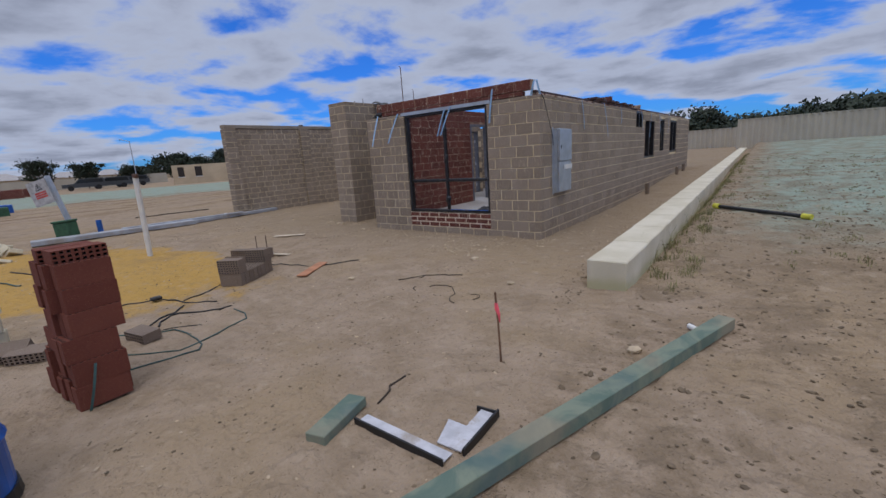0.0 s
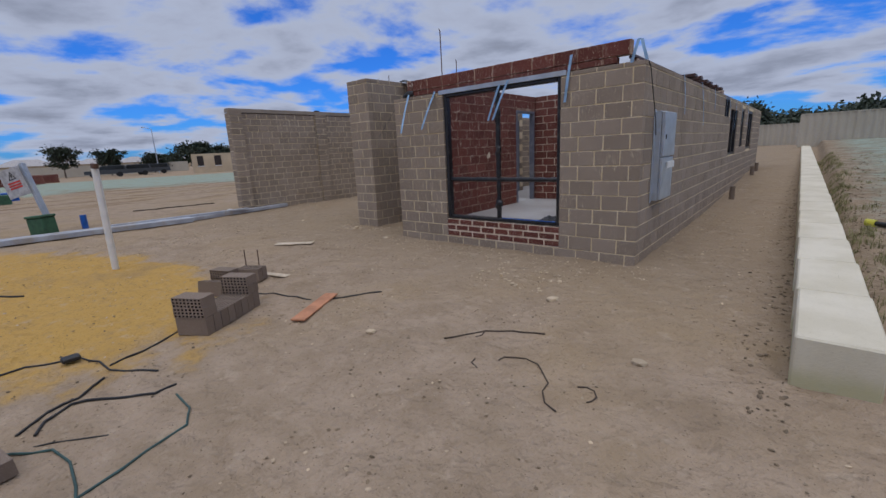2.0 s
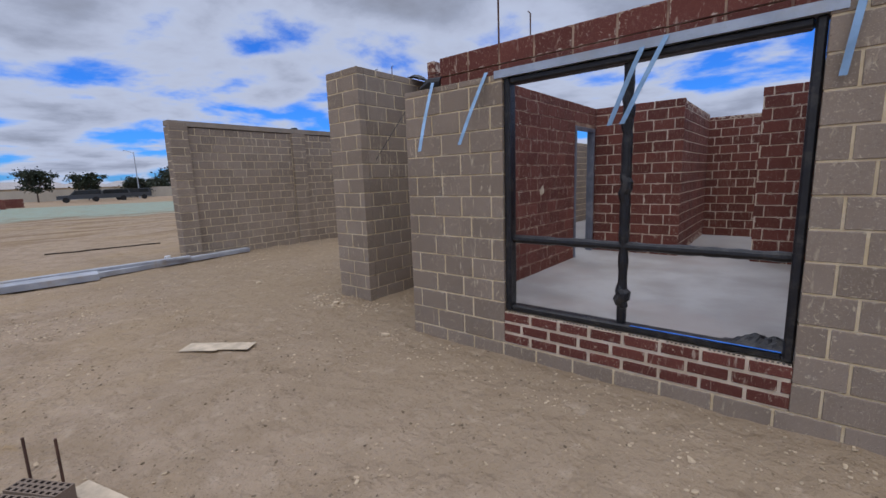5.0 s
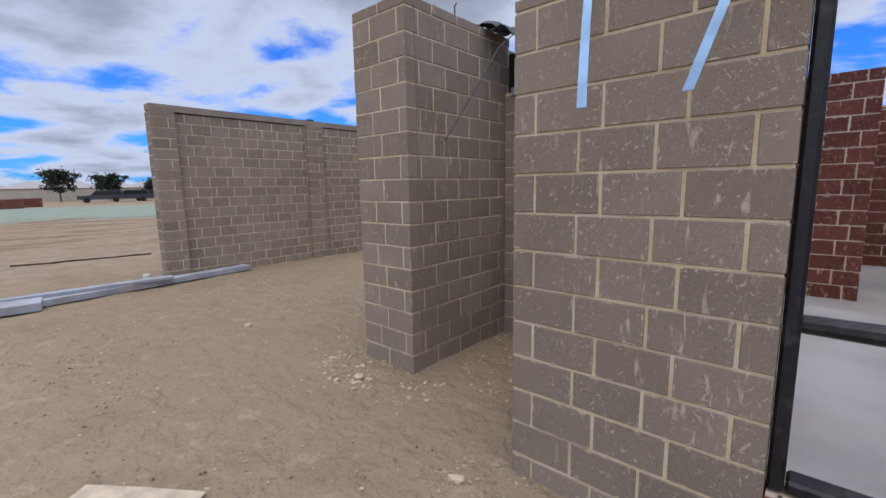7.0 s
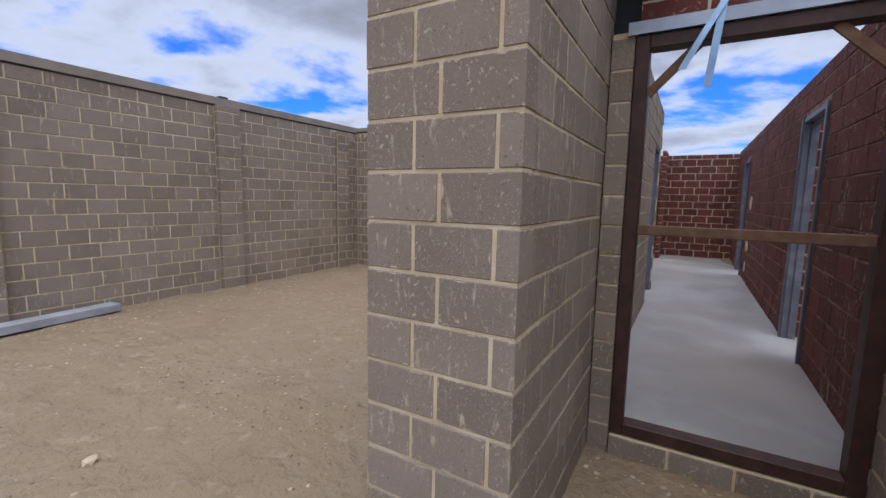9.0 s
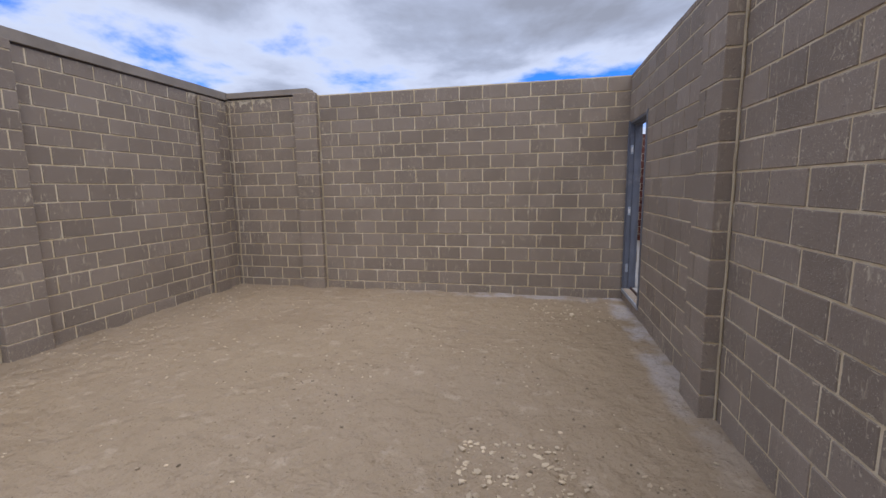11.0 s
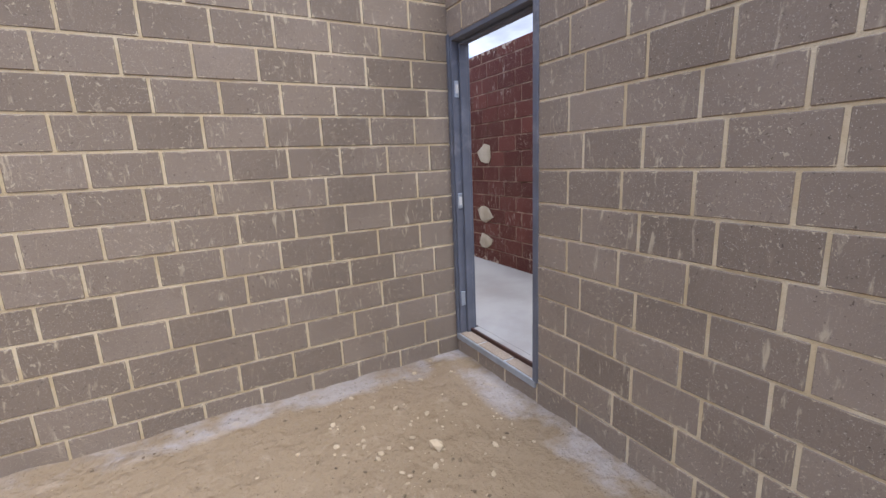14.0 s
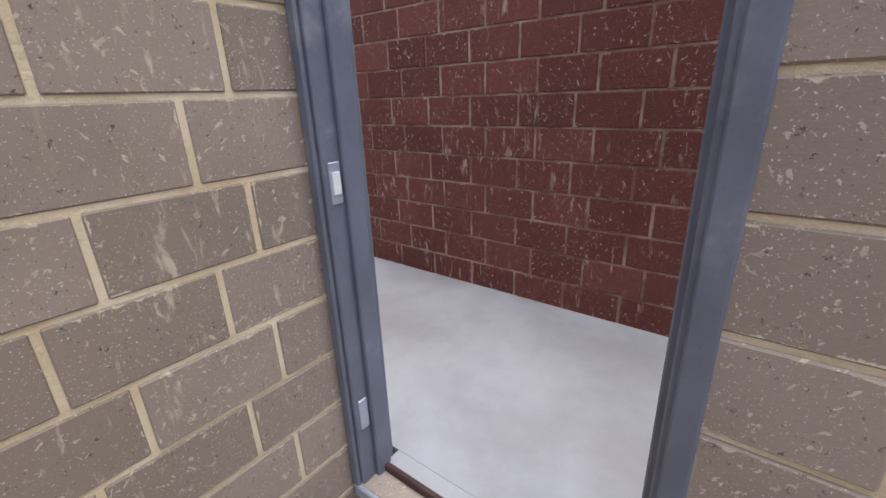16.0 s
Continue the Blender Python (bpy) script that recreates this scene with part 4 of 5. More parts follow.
# ---- loose bricks ----
def cored_brick(material):
    """A brick 0.305 x 0.09 x 0.162 with rows of cores through its bed faces, standing on its bed at z = 0."""
    L, W, T, depth = 0.305, 0.09, 0.162, 0.045
    nx, ny = 8, 3
    V, F, M = [], [], []
    xs = [-L / 2]
    for i in range(nx):
        c = -L / 2 + L * (i + 0.5) / nx
        xs += [c - 0.0105, c + 0.0105]
    xs.append(L / 2)
    ys = [-W / 2]
    for j in range(ny):
        c = -W / 2 + W * (j + 0.5) / ny
        ys += [c - 0.0085, c + 0.0085]
    ys.append(W / 2)
    def add(p):
        V.append(p)
        return len(V) - 1
    for z, zi, flip in ((T, T - depth, False), (0.0, depth, True)):
        g = {(i, j): add((x, y, z)) for i, x in enumerate(xs) for j, y in enumerate(ys)}
        for i in range(len(xs) - 1):
            for j in range(len(ys) - 1):
                q = [g[i, j], g[i + 1, j], g[i + 1, j + 1], g[i, j + 1]]
                if i % 2 == 1 and j % 2 == 1:
                    b = [add((V[v][0], V[v][1], zi)) for v in q]
                    for s in range(4):
                        f = (q[s], b[s], b[(s + 1) % 4], q[(s + 1) % 4])
                        F.append(f[::-1] if not flip else f); M.append(1)
                    F.append(tuple(b[::-1] if flip else b)); M.append(1)
                else:
                    F.append(tuple(q[::-1] if flip else q)); M.append(0)
    a = [add((x, y, z)) for z in (0, T) for x, y in ((-L / 2, -W / 2), (L / 2, -W / 2), (L / 2, W / 2), (-L / 2, W / 2))]
    for s in range(4):
        F.append((a[s], a[(s + 1) % 4], a[4 + (s + 1) % 4], a[4 + s])); M.append(0)
    me = bpy.data.meshes.new("cored_brick")
    me.from_pydata(V, [], F)
    me.materials.append(material); me.materials.append(HOLE)
    me.polygons.foreach_set("material_index", M)
    me.validate()
    return me


RED_CORED, GREY_CORED = cored_brick(LOOSE_RED), cored_brick(LOOSE_GREY)
_first = {}


def loose(name, me, m, label, group):
    o = new(name, me)
    o.matrix_basis = m
    return tagged(o, label, "brick", group)


# red stack: bricks on bed, ends to the camera side, stepping in towards the top
rr = random.Random(11)
layers = [(0.0, 7, 0.0), (0.162, 7, 0.0), (0.324, 6, 0.02), (0.486, 6, 0.04), (0.648, 5, 0.06), (0.81, 5, 0.075)]
for z, n, back in layers:
    for i in range(n):
        if (z, i) in ((0.162, 1), (0.162, 4)):
            continue
        jit = rr.uniform(-0.03, 0.03)
        lean = rr.uniform(-2.5, 2.5)
        loose("stacked_brick", RED_CORED, pose(-0.50 - back - i * 0.0945, -6.03 + back * 0.6 + jit, z + 0.004, 0, 0, 90 + 4 + lean),
              "dark red cored clay brick in a tall stack", "red brick stack")
for x, y, z, a in ((-0.66, -5.97, 0.974, 94), (-0.84, -5.99, 0.974, 88)):
    loose("stacked_brick", RED_CORED, pose(x - 0.08, y, z + 0.046, 0, 90, a - 90) @ pose(0, 0, 0, 0, 0, 90), "dark red cored clay brick on top of the stack", "red brick stack")
tagged(new("strapping_band", strip("strapping_band", GREEN_STRAP, (-0.44, -6.05, 0.30), (-0.40, -6.14, 0.005), 0.016, (0, 1, 0), bend=0.02)), "cut green strapping band on the brick stack", "strapping")

# brown brick pile
for i in range(8):
    loose("paving_brick", GREY_CORED, pose(-2.54 - i * 0.049, -4.09 + i * 0.0855, 0.0, 0, 0, 30), "brown cored brick standing in a row on the sand", "brown brick row")
for x0, y0 in ((-2.515, -4.135), (-2.83, -3.585)):
    for k in range(2):
        loose("paving_brick", GREY_CORED, pose(x0 - 0.01 * k, y0, 0.165 + 0.045 + k * 0.091, -90, 0, 30 - 2 * k), "brown cored brick laid flat on the row", "brown brick row")
for x, y, z, rx, a in ((-3.55, -3.54, 0.01, -9, 27), (-3.93, -3.28, 0.047, -90, 25), (-3.92, -3.29, 0.138, -90, 21), (-3.76, -3.00, 0.0, 0, 31), (-3.81, -2.91, 0.0, 0, 29)):
    loose("paving_brick", GREY_CORED, pose(x, y, z, rx, 0, a), "brown brick in a loose pile behind the row", "brown brick pile")
for x, y in ((-3.99, -2.92), (-3.84, -2.82)):
    tagged(new("steel_rod", tube("steel_rod", RUST, [(x, y, 0.0), (x + 0.01, y, 0.36)], 0.007, 6)), "thin steel rod stuck upright in the sand", "rod", "rods by the bricks")
loose("lone_brick", GREY_CORED, pose(-1.50, -5.55, 0.047, -90 + 4, 0, 10), "single brown cored brick lying on the sand", "")

# pale block stack behind the red bricks
cb_me = {k: mesh_of("pale_block", *chamfer_geo(*d, 0.006), LIMESTONE) for k, d in (("big", (0.30, 0.14, 0.162)), ("half", (0.15, 0.14, 0.162)))}
for key, x, y, z, a, lab in (("big", -2.62, -6.38, 0.081, 80, "grey-cream block at the foot of a small stack"), ("big", -2.60, -6.40, 0.245, 82, "cream block splashed with mortar"),
                             ("half", -2.60, -6.48, 0.409, 84, "half cream block in a small stack"), ("half", -2.60, -6.31, 0.409, 78, "half cream block in a small stack"),
                             ("big", -2.64, -6.40, 0.573, 88, "cream block on top of a small stack")):
    o = new("pale_block", cb_me[key]); o.matrix_basis = pose(x, y, z, 0, 0, a)
    tagged(o, lab, "block", "cream block stack")
for x, y, z, rx, a in ((-2.28, -6.40, 0.047, -90, 75), (-2.02, -6.34, 0.05, -62, 60), (-1.86, -6.24, 0.05, -80, 50)):
    loose("fallen_brick", GREY_CORED, pose(x, y, z, rx, 0, a), "brown cored brick fallen beside the block stack", "fallen bricks")

# ---- timbers and boards ----
def plank(name, label, material, p, q, width, thick, category="plank", roll=0.0, group=""):
    p, q = Vector(p), Vector(q)
    d = q - p
    v, f = chamfer_geo(d.length, width, thick, min(0.004, thick * 0.25))
    o = new(name, mesh_of(name, v, f, material))
    mid = (p + q) / 2
    o.matrix_basis = Matrix.Translation(mid) @ Matrix.Rotation(math.atan2(d.y, d.x), 4, 'Z') @ Matrix.Rotation(-math.asin(d.z / d.length), 4, 'Y') @ Matrix.Rotation(roll, 4, 'X')
    return tagged(o, label, category, group)


lt = plank("timber_beam", "long green treated timber beam lying on sand", TIMBER, (1.80, -6.17, 0.05), (2.86, -2.79, 0.055), 0.125, 0.09, "beam")
plank("timber_offcut", "short green treated timber offcut on sand", TIMBER, (1.19, -5.53, 0.035), (1.085, -5.13, 0.035), 0.13, 0.06, "timber offcut")
plank("orange_board", "orange-brown board lying on the sand", ORANGE_BOARD, (-1.99, -3.42, 0.018), (-2.35, -2.78, 0.022), 0.145, 0.018, "board")
plank("pale_board", "thin pale board lying by the bricks", PALE_BOARD, (-3.92, -2.76, 0.016), (-3.47, -2.64, 0.016), 0.10, 0.012, "board")
plank("cardboard_scrap", "flat torn scrap of pale board on sand", PALE_BOARD, (-5.60, -1.62, 0.014), (-5.30, -1.40, 0.016), 0.20, 0.008, "scrap")
plank("cardboard_scrap", "flat torn scrap of pale board on sand", PALE_BOARD, (-5.32, -1.40, 0.016), (-5.06, -1.22, 0.016), 0.17, 0.008, "scrap")

# galvanised track bent into a corner, half buried
tr = thing("steel_track", "black and white corner of plastic edging half buried in sand", "edging")
part("rail", strip("rail", SCUFFED, (1.25, -5.235, 0.022), (1.88, -5.24, 0.022), 0.075, (0, 1, 0), 0.006), tr)
part("lip", strip("lip", BLACK, (1.23, -5.28, 0.02), (1.88, -5.285, 0.02), 0.045, (0, 0, 1), 0.012), tr, label="black lip")
part("rail", strip("rail", SCUFFED, (1.87, -5.17, 0.022), (1.84, -4.80, 0.022), 0.08, (1, 0, 0), 0.006), tr)
part("lip", strip("lip", BLACK, (1.925, -5.17, 0.02), (1.905, -4.78, 0.025), 0.05, (0, 0, 1), 0.012), tr, label="black lip")
part("lip", strip("lip", BLACK, (1.905, -4.785, 0.02), (1.77, -4.80, 0.02), 0.035, (0, 0, 1), 0.010), tr, label="black lip")
part("plate", strip("plate", SCUFFED, (1.82, -5.17, 0.017), (1.75, -4.97, 0.015), 0.13, (1, 0, 0), 0.005), tr)
tagged(new("pvc_offcut", tube("pvc_offcut", WHITE, [(2.62, -2.95, 0.03), (2.70, -3.02, 0.03)], 0.022, 10)), "short white pipe offcut beside the beam", "pipe")

# ---- survey stake, posts, sign ----
st = thing("survey_stake", "thin timber survey stake tied with pink flagging", "stake", pose(1.58, -4.18, 0.0, 0, -3, 0))
part("stick", tube("stick", RAW_TIMBER, [(0, 0, -0.05), (0.004, 0, 0.3), (0, 0, 0.53)], [0.009, 0.008, 0.008], 6), st)
part("flag", tube("flag", PINK, [(0.0, 0, 0.45), (0.002, 0, 0.41), (0.012, 0.004, 0.36), (0.012, 0.01, 0.30)], [0.011, 0.016, 0.012, 0.004], 7), st)

wp = thing("white_post", "white plastic pipe post standing in yellow sand", "post", pose(-6.24, -3.83, 0.0, 0, 4, 0))
part("pipe", tube("pipe", WHITE, [(0, 0, -0.1), (0, 0, 1.48)], 0.045, 14), wp)
part("cap", cbox("cap", RUST, -0.07, -0.03, 1.48, 0.07, 0.03, 1.55), wp)

FADED = plain("faded_board", (0.38, 0.37, 0.37), 0.7)
sg = thing("warning_sign", "faded warning sign on a leaning grey post", "sign", pose(-12.15, -3.65, 0.0, 0, -14, 35))
part("post", cbox("post", GALV, -0.05, -0.05, -0.1, 0.05, 0.05, 1.72), sg)
pl = part("board", cbox("board", FADED, -0.62, -0.08, 1.02, -0.02, -0.062, 1.68), sg)


def triangle_sign():
    V = [(-0.42, -0.084, 1.42), (-0.20, -0.084, 1.42), (-0.31, -0.084, 1.61), (-0.385, -0.084, 1.44), (-0.235, -0.084, 1.44), (-0.31, -0.084, 1.57)]
    return mesh_of("symbol", V, [(0, 1, 4, 3), (1, 2, 5, 4), (2, 0, 3, 5)], BLACK)


part("symbol", triangle_sign(), pl)
for z in (1.33, 1.27, 1.21):
    part("text_bar", boxes_mesh("text_bar", RED_INK, [(-0.48, -0.085, z, -0.14, -0.081, z + 0.04)]), pl, label="red line of unreadable print")
part("symbol", boxes_mesh("symbol", BLACK, [(-0.325, -0.086, 1.47, -0.295, -0.082, 1.53)]), pl)
gb = thing("service_pit", "green plastic service pillar at the sign's foot", "service box", pose(-11.95, -3.85, 0.0, 0, -4, 30))
part("body", cbox("body", GREEN_BOX, -0.22, -0.16, -0.05, 0.22, 0.16, 0.42, 0.02), gb)
part("lid", cbox("lid", GREEN_BOX, -0.24, -0.18, 0.422, 0.24, 0.18, 0.48, 0.02), gb)
tagged(new("blue_cap_post", tube("blue_cap_post", BLUE, [(-12.4, -3.03, -0.05), (-12.4, -3.03, 0.34)], 0.07, 12)), "short blue capped service pipe", "pipe")

# long galvanised beams lying in front of the boundary wall
plank("steel_beam", "long grey steel beam lying in front of the garage", BEAM_STEEL, (-11.05, -4.75, 0.075), (-10.55, -1.2, 0.075), 0.42, 0.11, "beam", group="steel beams")
plank("steel_beam", "long grey steel beam lying in front of the garage", BEAM_STEEL, (-10.62, -1.9, 0.06), (-11.02, 1.75, 0.06), 0.20, 0.09, "beam", group="steel beams")
plank("steel_beam", "long grey steel beam lying in front of the garage", BEAM_STEEL, (-10.95, -2.9, 0.13), (-10.75, 0.4, 0.13), 0.14, 0.05, "beam", group="steel beams")
tagged(new("white_pipe_stub", tube("white_pipe_stub", WHITE, [(-11.6, 0.25, -0.05), (-11.6, 0.25, 0.09)], 0.06, 12)), "white capped pipe stub by the wall end", "pipe")

# yellow-capped pipe on the neighbouring lot and pipe risers along the wall
pp = thing("capped_pipe", "black pipe with yellow end caps lying on the lot", "pipe")
za, zb = ground_height(2.25, 2.9), ground_height(3.55, 2.0)
part("pipe", tube("pipe", BLACK, [(2.30, 2.85, za + 0.05), (3.50, 2.03, zb + 0.04)], 0.032, 10), pp)
part("cap", tube("cap", YELLOW, [(2.22, 2.90, za + 0.055), (2.31, 2.84, za + 0.05)], 0.05, 10), pp)
part("cap", tube("cap", YELLOW, [(3.49, 2.04, zb + 0.04), (3.60, 1.965, zb + 0.04)], 0.045, 10), pp)
for x, y, h in ((0.24, 6.6, 0.30), (0.2, 11.5, 0.28), (0.2, 12.9, 0.28)):
    z = ground_height(x, y)
    tagged(new("pipe_riser", tube("pipe_riser", LOOSE_GREY, [(x, y, z - 0.05), (x, y, z + h)], 0.055, 14)), "short brown drain riser beside the wall", "pipe", "drain risers")

# blue drum at the start
bd = thing("blue_drum", "blue plastic drum standing on the sand", "drum", pose(0.12, -6.83, 0.0))
part("body", tube("body", BLUE, [(0, 0, 0.0), (0, 0, 0.03), (0, 0, 0.3), (0, 0, 0.32), (0, 0, 0.35), (0, 0, 0.6), (0, 0, 0.64)], [0.24, 0.27, 0.27, 0.285, 0.27, 0.26, 0.22], 28), bd)
part("foot_ring", tube("foot_ring", BLACK, [(0, 0, 0.0), (0, 0, 0.06)], [0.285, 0.28], 28), bd)

# wire crates with strapping, rubble
def wire_crate(x, y, a):
    c = thing("wire_crate", "rusty wire crate full of tangled green strapping", "crate", pose(x, y, 0, 0, 0, a), "wire crates")
    for i in range(5):
        t = -0.5 + i * 0.25
        part("upright", tube("upright", RUST, [(t, -0.5, 0), (t, -0.5, 1.05)], 0.013, 5), c)
        part("upright", tube("upright", RUST, [(0.5, t, 0), (0.5, t, 1.05)], 0.013, 5), c)
    for z in (0.02, 0.35, 0.7, 1.05):
        part("ring", tube("ring", RUST, [(-0.5, -0.5, z), (0.5, -0.5, z), (0.5, 0.5, z), (-0.5, 0.5, z), (-0.5, -0.5, z)], 0.012, 5), c)
    part("liner", cbox("liner", WHITE, -0.46, -0.46, 0.02, 0.46, 0.46, 0.55), c)
    rnd = random.Random(int(x * 10))
    for i in range(14):
        pts = []
        p = Vector((rnd.uniform(-0.4, 0.4), rnd.uniform(-0.4, 0.4), 0.55))
        for s in range(10):
            pts.append(tuple(p)); p = p + Vector((rnd.uniform(-0.22, 0.22), rnd.uniform(-0.22, 0.22), rnd.uniform(-0.14, 0.22)))
            p.z = min(max(p.z, 0.3), 1.25); p.x = min(max(p.x, -0.6), 0.6); p.y = min(max(p.y, -0.6), 0.6)
        part("strap_coil", tube("strap_coil", GREEN_STRAP, pts, 0.012, 4), c)


wire_crate(-12.2, -6.55, 8)
wire_crate(-9.3, -7.35, 12)


def rock_mesh(seed, flat=0.7):
    bm = bmesh.new()
    bmesh.ops.create_icosphere(bm, subdivisions=1, radius=1.0)
    rnd = random.Random(seed)
    for v in bm.verts:
        v.co *= rnd.uniform(0.7, 1.2)
        v.co.z *= flat
    me = bpy.data.meshes.new("rock")
    bm.to_mesh(me); bm.free()
    return me


ROCKS = [rock_mesh(s) for s in range(6)]
for me in ROCKS:
    me.materials.append(PALE_STONE)
rr = random.Random(5)
rub_me = [mesh_of("rubble_slab", *chamfer_geo(a, b, c, 0.012), LIMESTONE) for a, b, c in ((0.34, 0.22, 0.1), (0.26, 0.2, 0.13), (0.42, 0.16, 0.07))]
for i in range(46):
    x, y = rr.gauss(-10.4, 0.55), rr.gauss(-5.9, 0.38)
    h = max(0.0, 0.34 - 0.32 * math.hypot((x + 10.4) / 1.1, (y + 5.9) / 0.8))
    o = new("rubble_piece", rr.choice(rub_me))
    o.matrix_basis = pose(x, y, 0.05 + h * rr.random(), rr.uniform(-35, 35), rr.uniform(-35, 35), rr.uniform(0, 180))
    tagged(o, "broken cream block in a rubble heap", "rubble", "rubble heap")


# ---- cables, straps, sticks on the ground ----
def on_ground(pts, lift):
    out = []
    for a, b in zip(pts[:-1], pts[1:]):
        n = max(2, int(math.hypot(b[0] - a[0], b[1] - a[1]) / 0.1))
        out += [(a[0] + (b[0] - a[0]) * i / n, a[1] + (b[1] - a[1]) * i / n) for i in range(n)]
    out.append(pts[-1])
    return [(x, y, ground_height(x, y) + lift) for x, y in out]


CABLES = (
    ("cable", "black cable lying loose on the sand", BLACK, 0.008, [(-2.94, -5.5), (-2.98, -5.17), (-2.86, -4.86), (-2.62, -4.78), (-2.37, -4.77), (-2.04, -4.55)]),
    ("cable", "black cable lying loose on the sand", BLACK, 0.008, [(-2.44, -4.75), (-2.56, -4.5), (-2.74, -4.18)]),
    ("cable", "bent black cable lying on the sand", BLACK, 0.009, [(-1.85, -5.33), (-1.99, -5.17), (-2.04, -5.01), (-2.25, -4.83)]),
    ("cable", "bent black cable lying on the sand", BLACK, 0.009, [(-1.76, -5.26), (-1.89, -5.2), (-1.96, -5.06), (-1.9, -4.92), (-1.78, -4.8), (-1.66, -4.68), (-1.71, -4.54)]),
    ("cable", "thin cable end lying on the sand", BLACK, 0.005, [(-1.65, -5.28), (-1.52, -5.14), (-1.42, -4.99)]),
    ("strapping_band", "green-grey strapping band lying on the sand", GREEN_STRAP, 0.007, [(-0.9, -5.82), (-0.73, -5.31), (-0.87, -5.23), (-1.04, -5.2), (-1.3, -5.18), (-1.48, -5.22), (-1.65, -5.37), (-1.91, -5.6)]),
    ("strapping_band", "green-grey strapping band lying on the sand", GREEN_STRAP, 0.007, [(-1.31, -5.74), (-0.91, -5.4), (-0.93, -5.24), (-1.12, -4.68), (-1.3, -4.6), (-1.55, -4.59)]),
    ("cable", "black hose lying between bricks and board", BLACK, 0.008, [(-3.16, -3.2), (-2.96, -3.12), (-2.78, -3.07), (-2.6, -3.05), (-2.41, -3.0)]),
    ("cable", "black hose lying beyond the board", BLACK, 0.008, [(-2.26, -2.83), (-2.2, -2.74), (-2.1, -2.6), (-1.96, -2.4)]),
    ("cable", "black hose on the yellow sand", BLACK, 0.012, [(-7.4, -5.6), (-6.2, -5.3), (-5.6, -4.9)]),
    ("strapping_band", "green strapping on the yellow sand", GREEN_STRAP, 0.012, [(-8.6, -6.6), (-7.4, -6.2), (-6.6, -5.9), (-5.8, -5.7)]),
    ("strapping_band", "green strapping on the yellow sand", GREEN_STRAP, 0.012, [(-8.4, -6.9), (-7.2, -6.6), (-6.2, -6.5)]),
    ("stick", "crooked dry stick lying on the sand", TWIG, 0.007, [(-0.63, -2.92), (-0.53, -2.77), (-0.42, -2.63), (-0.24, -2.49), (-0.08, -2.42), (0.01, -2.41)]),
    ("stick", "short side shoot of a dry stick", TWIG, 0.005, [(-0.42, -2.63), (-0.4, -2.72), (-0.43, -2.76)]),
    ("stick", "long thin dry root winding over the sand", TWIG, 0.005, [(-0.06, -2.99), (-0.05, -2.93), (0.09, -2.86), (0.2, -2.9), (0.28, -2.98), (0.36, -3.06), (0.38, -3.18), (0.44, -3.27), (0.54, -3.33)]),
    ("stick", "thin dry root curled on the sand", TWIG, 0.005, [(0.53, -3.0), (0.58, -2.97), (0.63, -2.98), (0.67, -3.05), (0.66, -3.1), (0.64, -3.13)]),
    ("stick", "tiny dry root on the sand", TWIG, 0.005, [(-0.21, -3.07), (-0.2, -3.13), (-0.13, -3.16)]),
    ("stick", "bent dry twig beside the timber offcut", TWIG, 0.007, [(1.18, -5.05), (1.14, -4.9), (1.10, -4.86), (1.12, -4.72)]),
    ("stick", "dry branch lying beyond the beams", TWIG, 0.02, [(-15.5, -1.2), (-15.2, 0.2), (-15.0, 1.2)]),
)
for nm, lab, mt, r, pts in CABLES:
    tagged(new(nm, tube(nm, mt, on_ground(pts, r * 0.8), r, 6)), lab, "stick" if nm == "stick" else "cable")
tagged(new("plug", cbox("plug", BLACK, -2.84, -4.98, 0.012, -2.76, -4.86, 0.055, 0.012)), "dark plug on a black cable end", "plug")


# ---- stones, crumbs, weeds ----
def scatter(name, label, material, n, area, size, seed, flat=0.6, keep=None):
    rnd = random.Random(seed)
    V, F = [], []
    base = [([tuple(v.co) for v in me.vertices], [tuple(p.vertices) for p in me.polygons]) for me in ROCKS]
    made = 0
    while made < n:
        x, y = rnd.uniform(area[0], area[2]), rnd.uniform(area[1], area[3])
        if keep and not keep(x, y, rnd):
            made += 0.2
            continue
        made += 1
        s = size[0] + (size[1] - size[0]) * rnd.random() ** 3
        vs, fs = rnd.choice(base)
        m = pose(x, y, ground_height(x, y) + s * 0.15, rnd.uniform(-20, 20), rnd.uniform(-20, 20), rnd.uniform(0, 360))
        b = len(V)
        V += [tuple(m @ Vector((v[0] * s, v[1] * s * 0.8, v[2] * s * flat))) for v in vs]
        F += [tuple(b + i for i in f) for f in fs]
    tagged(new(name, mesh_of(name, V, F, material)), label, "stones", kind="stuff")


def outside_house(x, y, rnd):
    return not (-5.6 < x < 0 and y > -0.0) and not (x < -11.2 and y > 0.4)


def clumped(x, y, rnd):
    return outside_house(x, y, rnd) and noise.noise(Vector((x * 1.3, y * 1.3, 4))) > rnd.uniform(-0.25, 0.35)


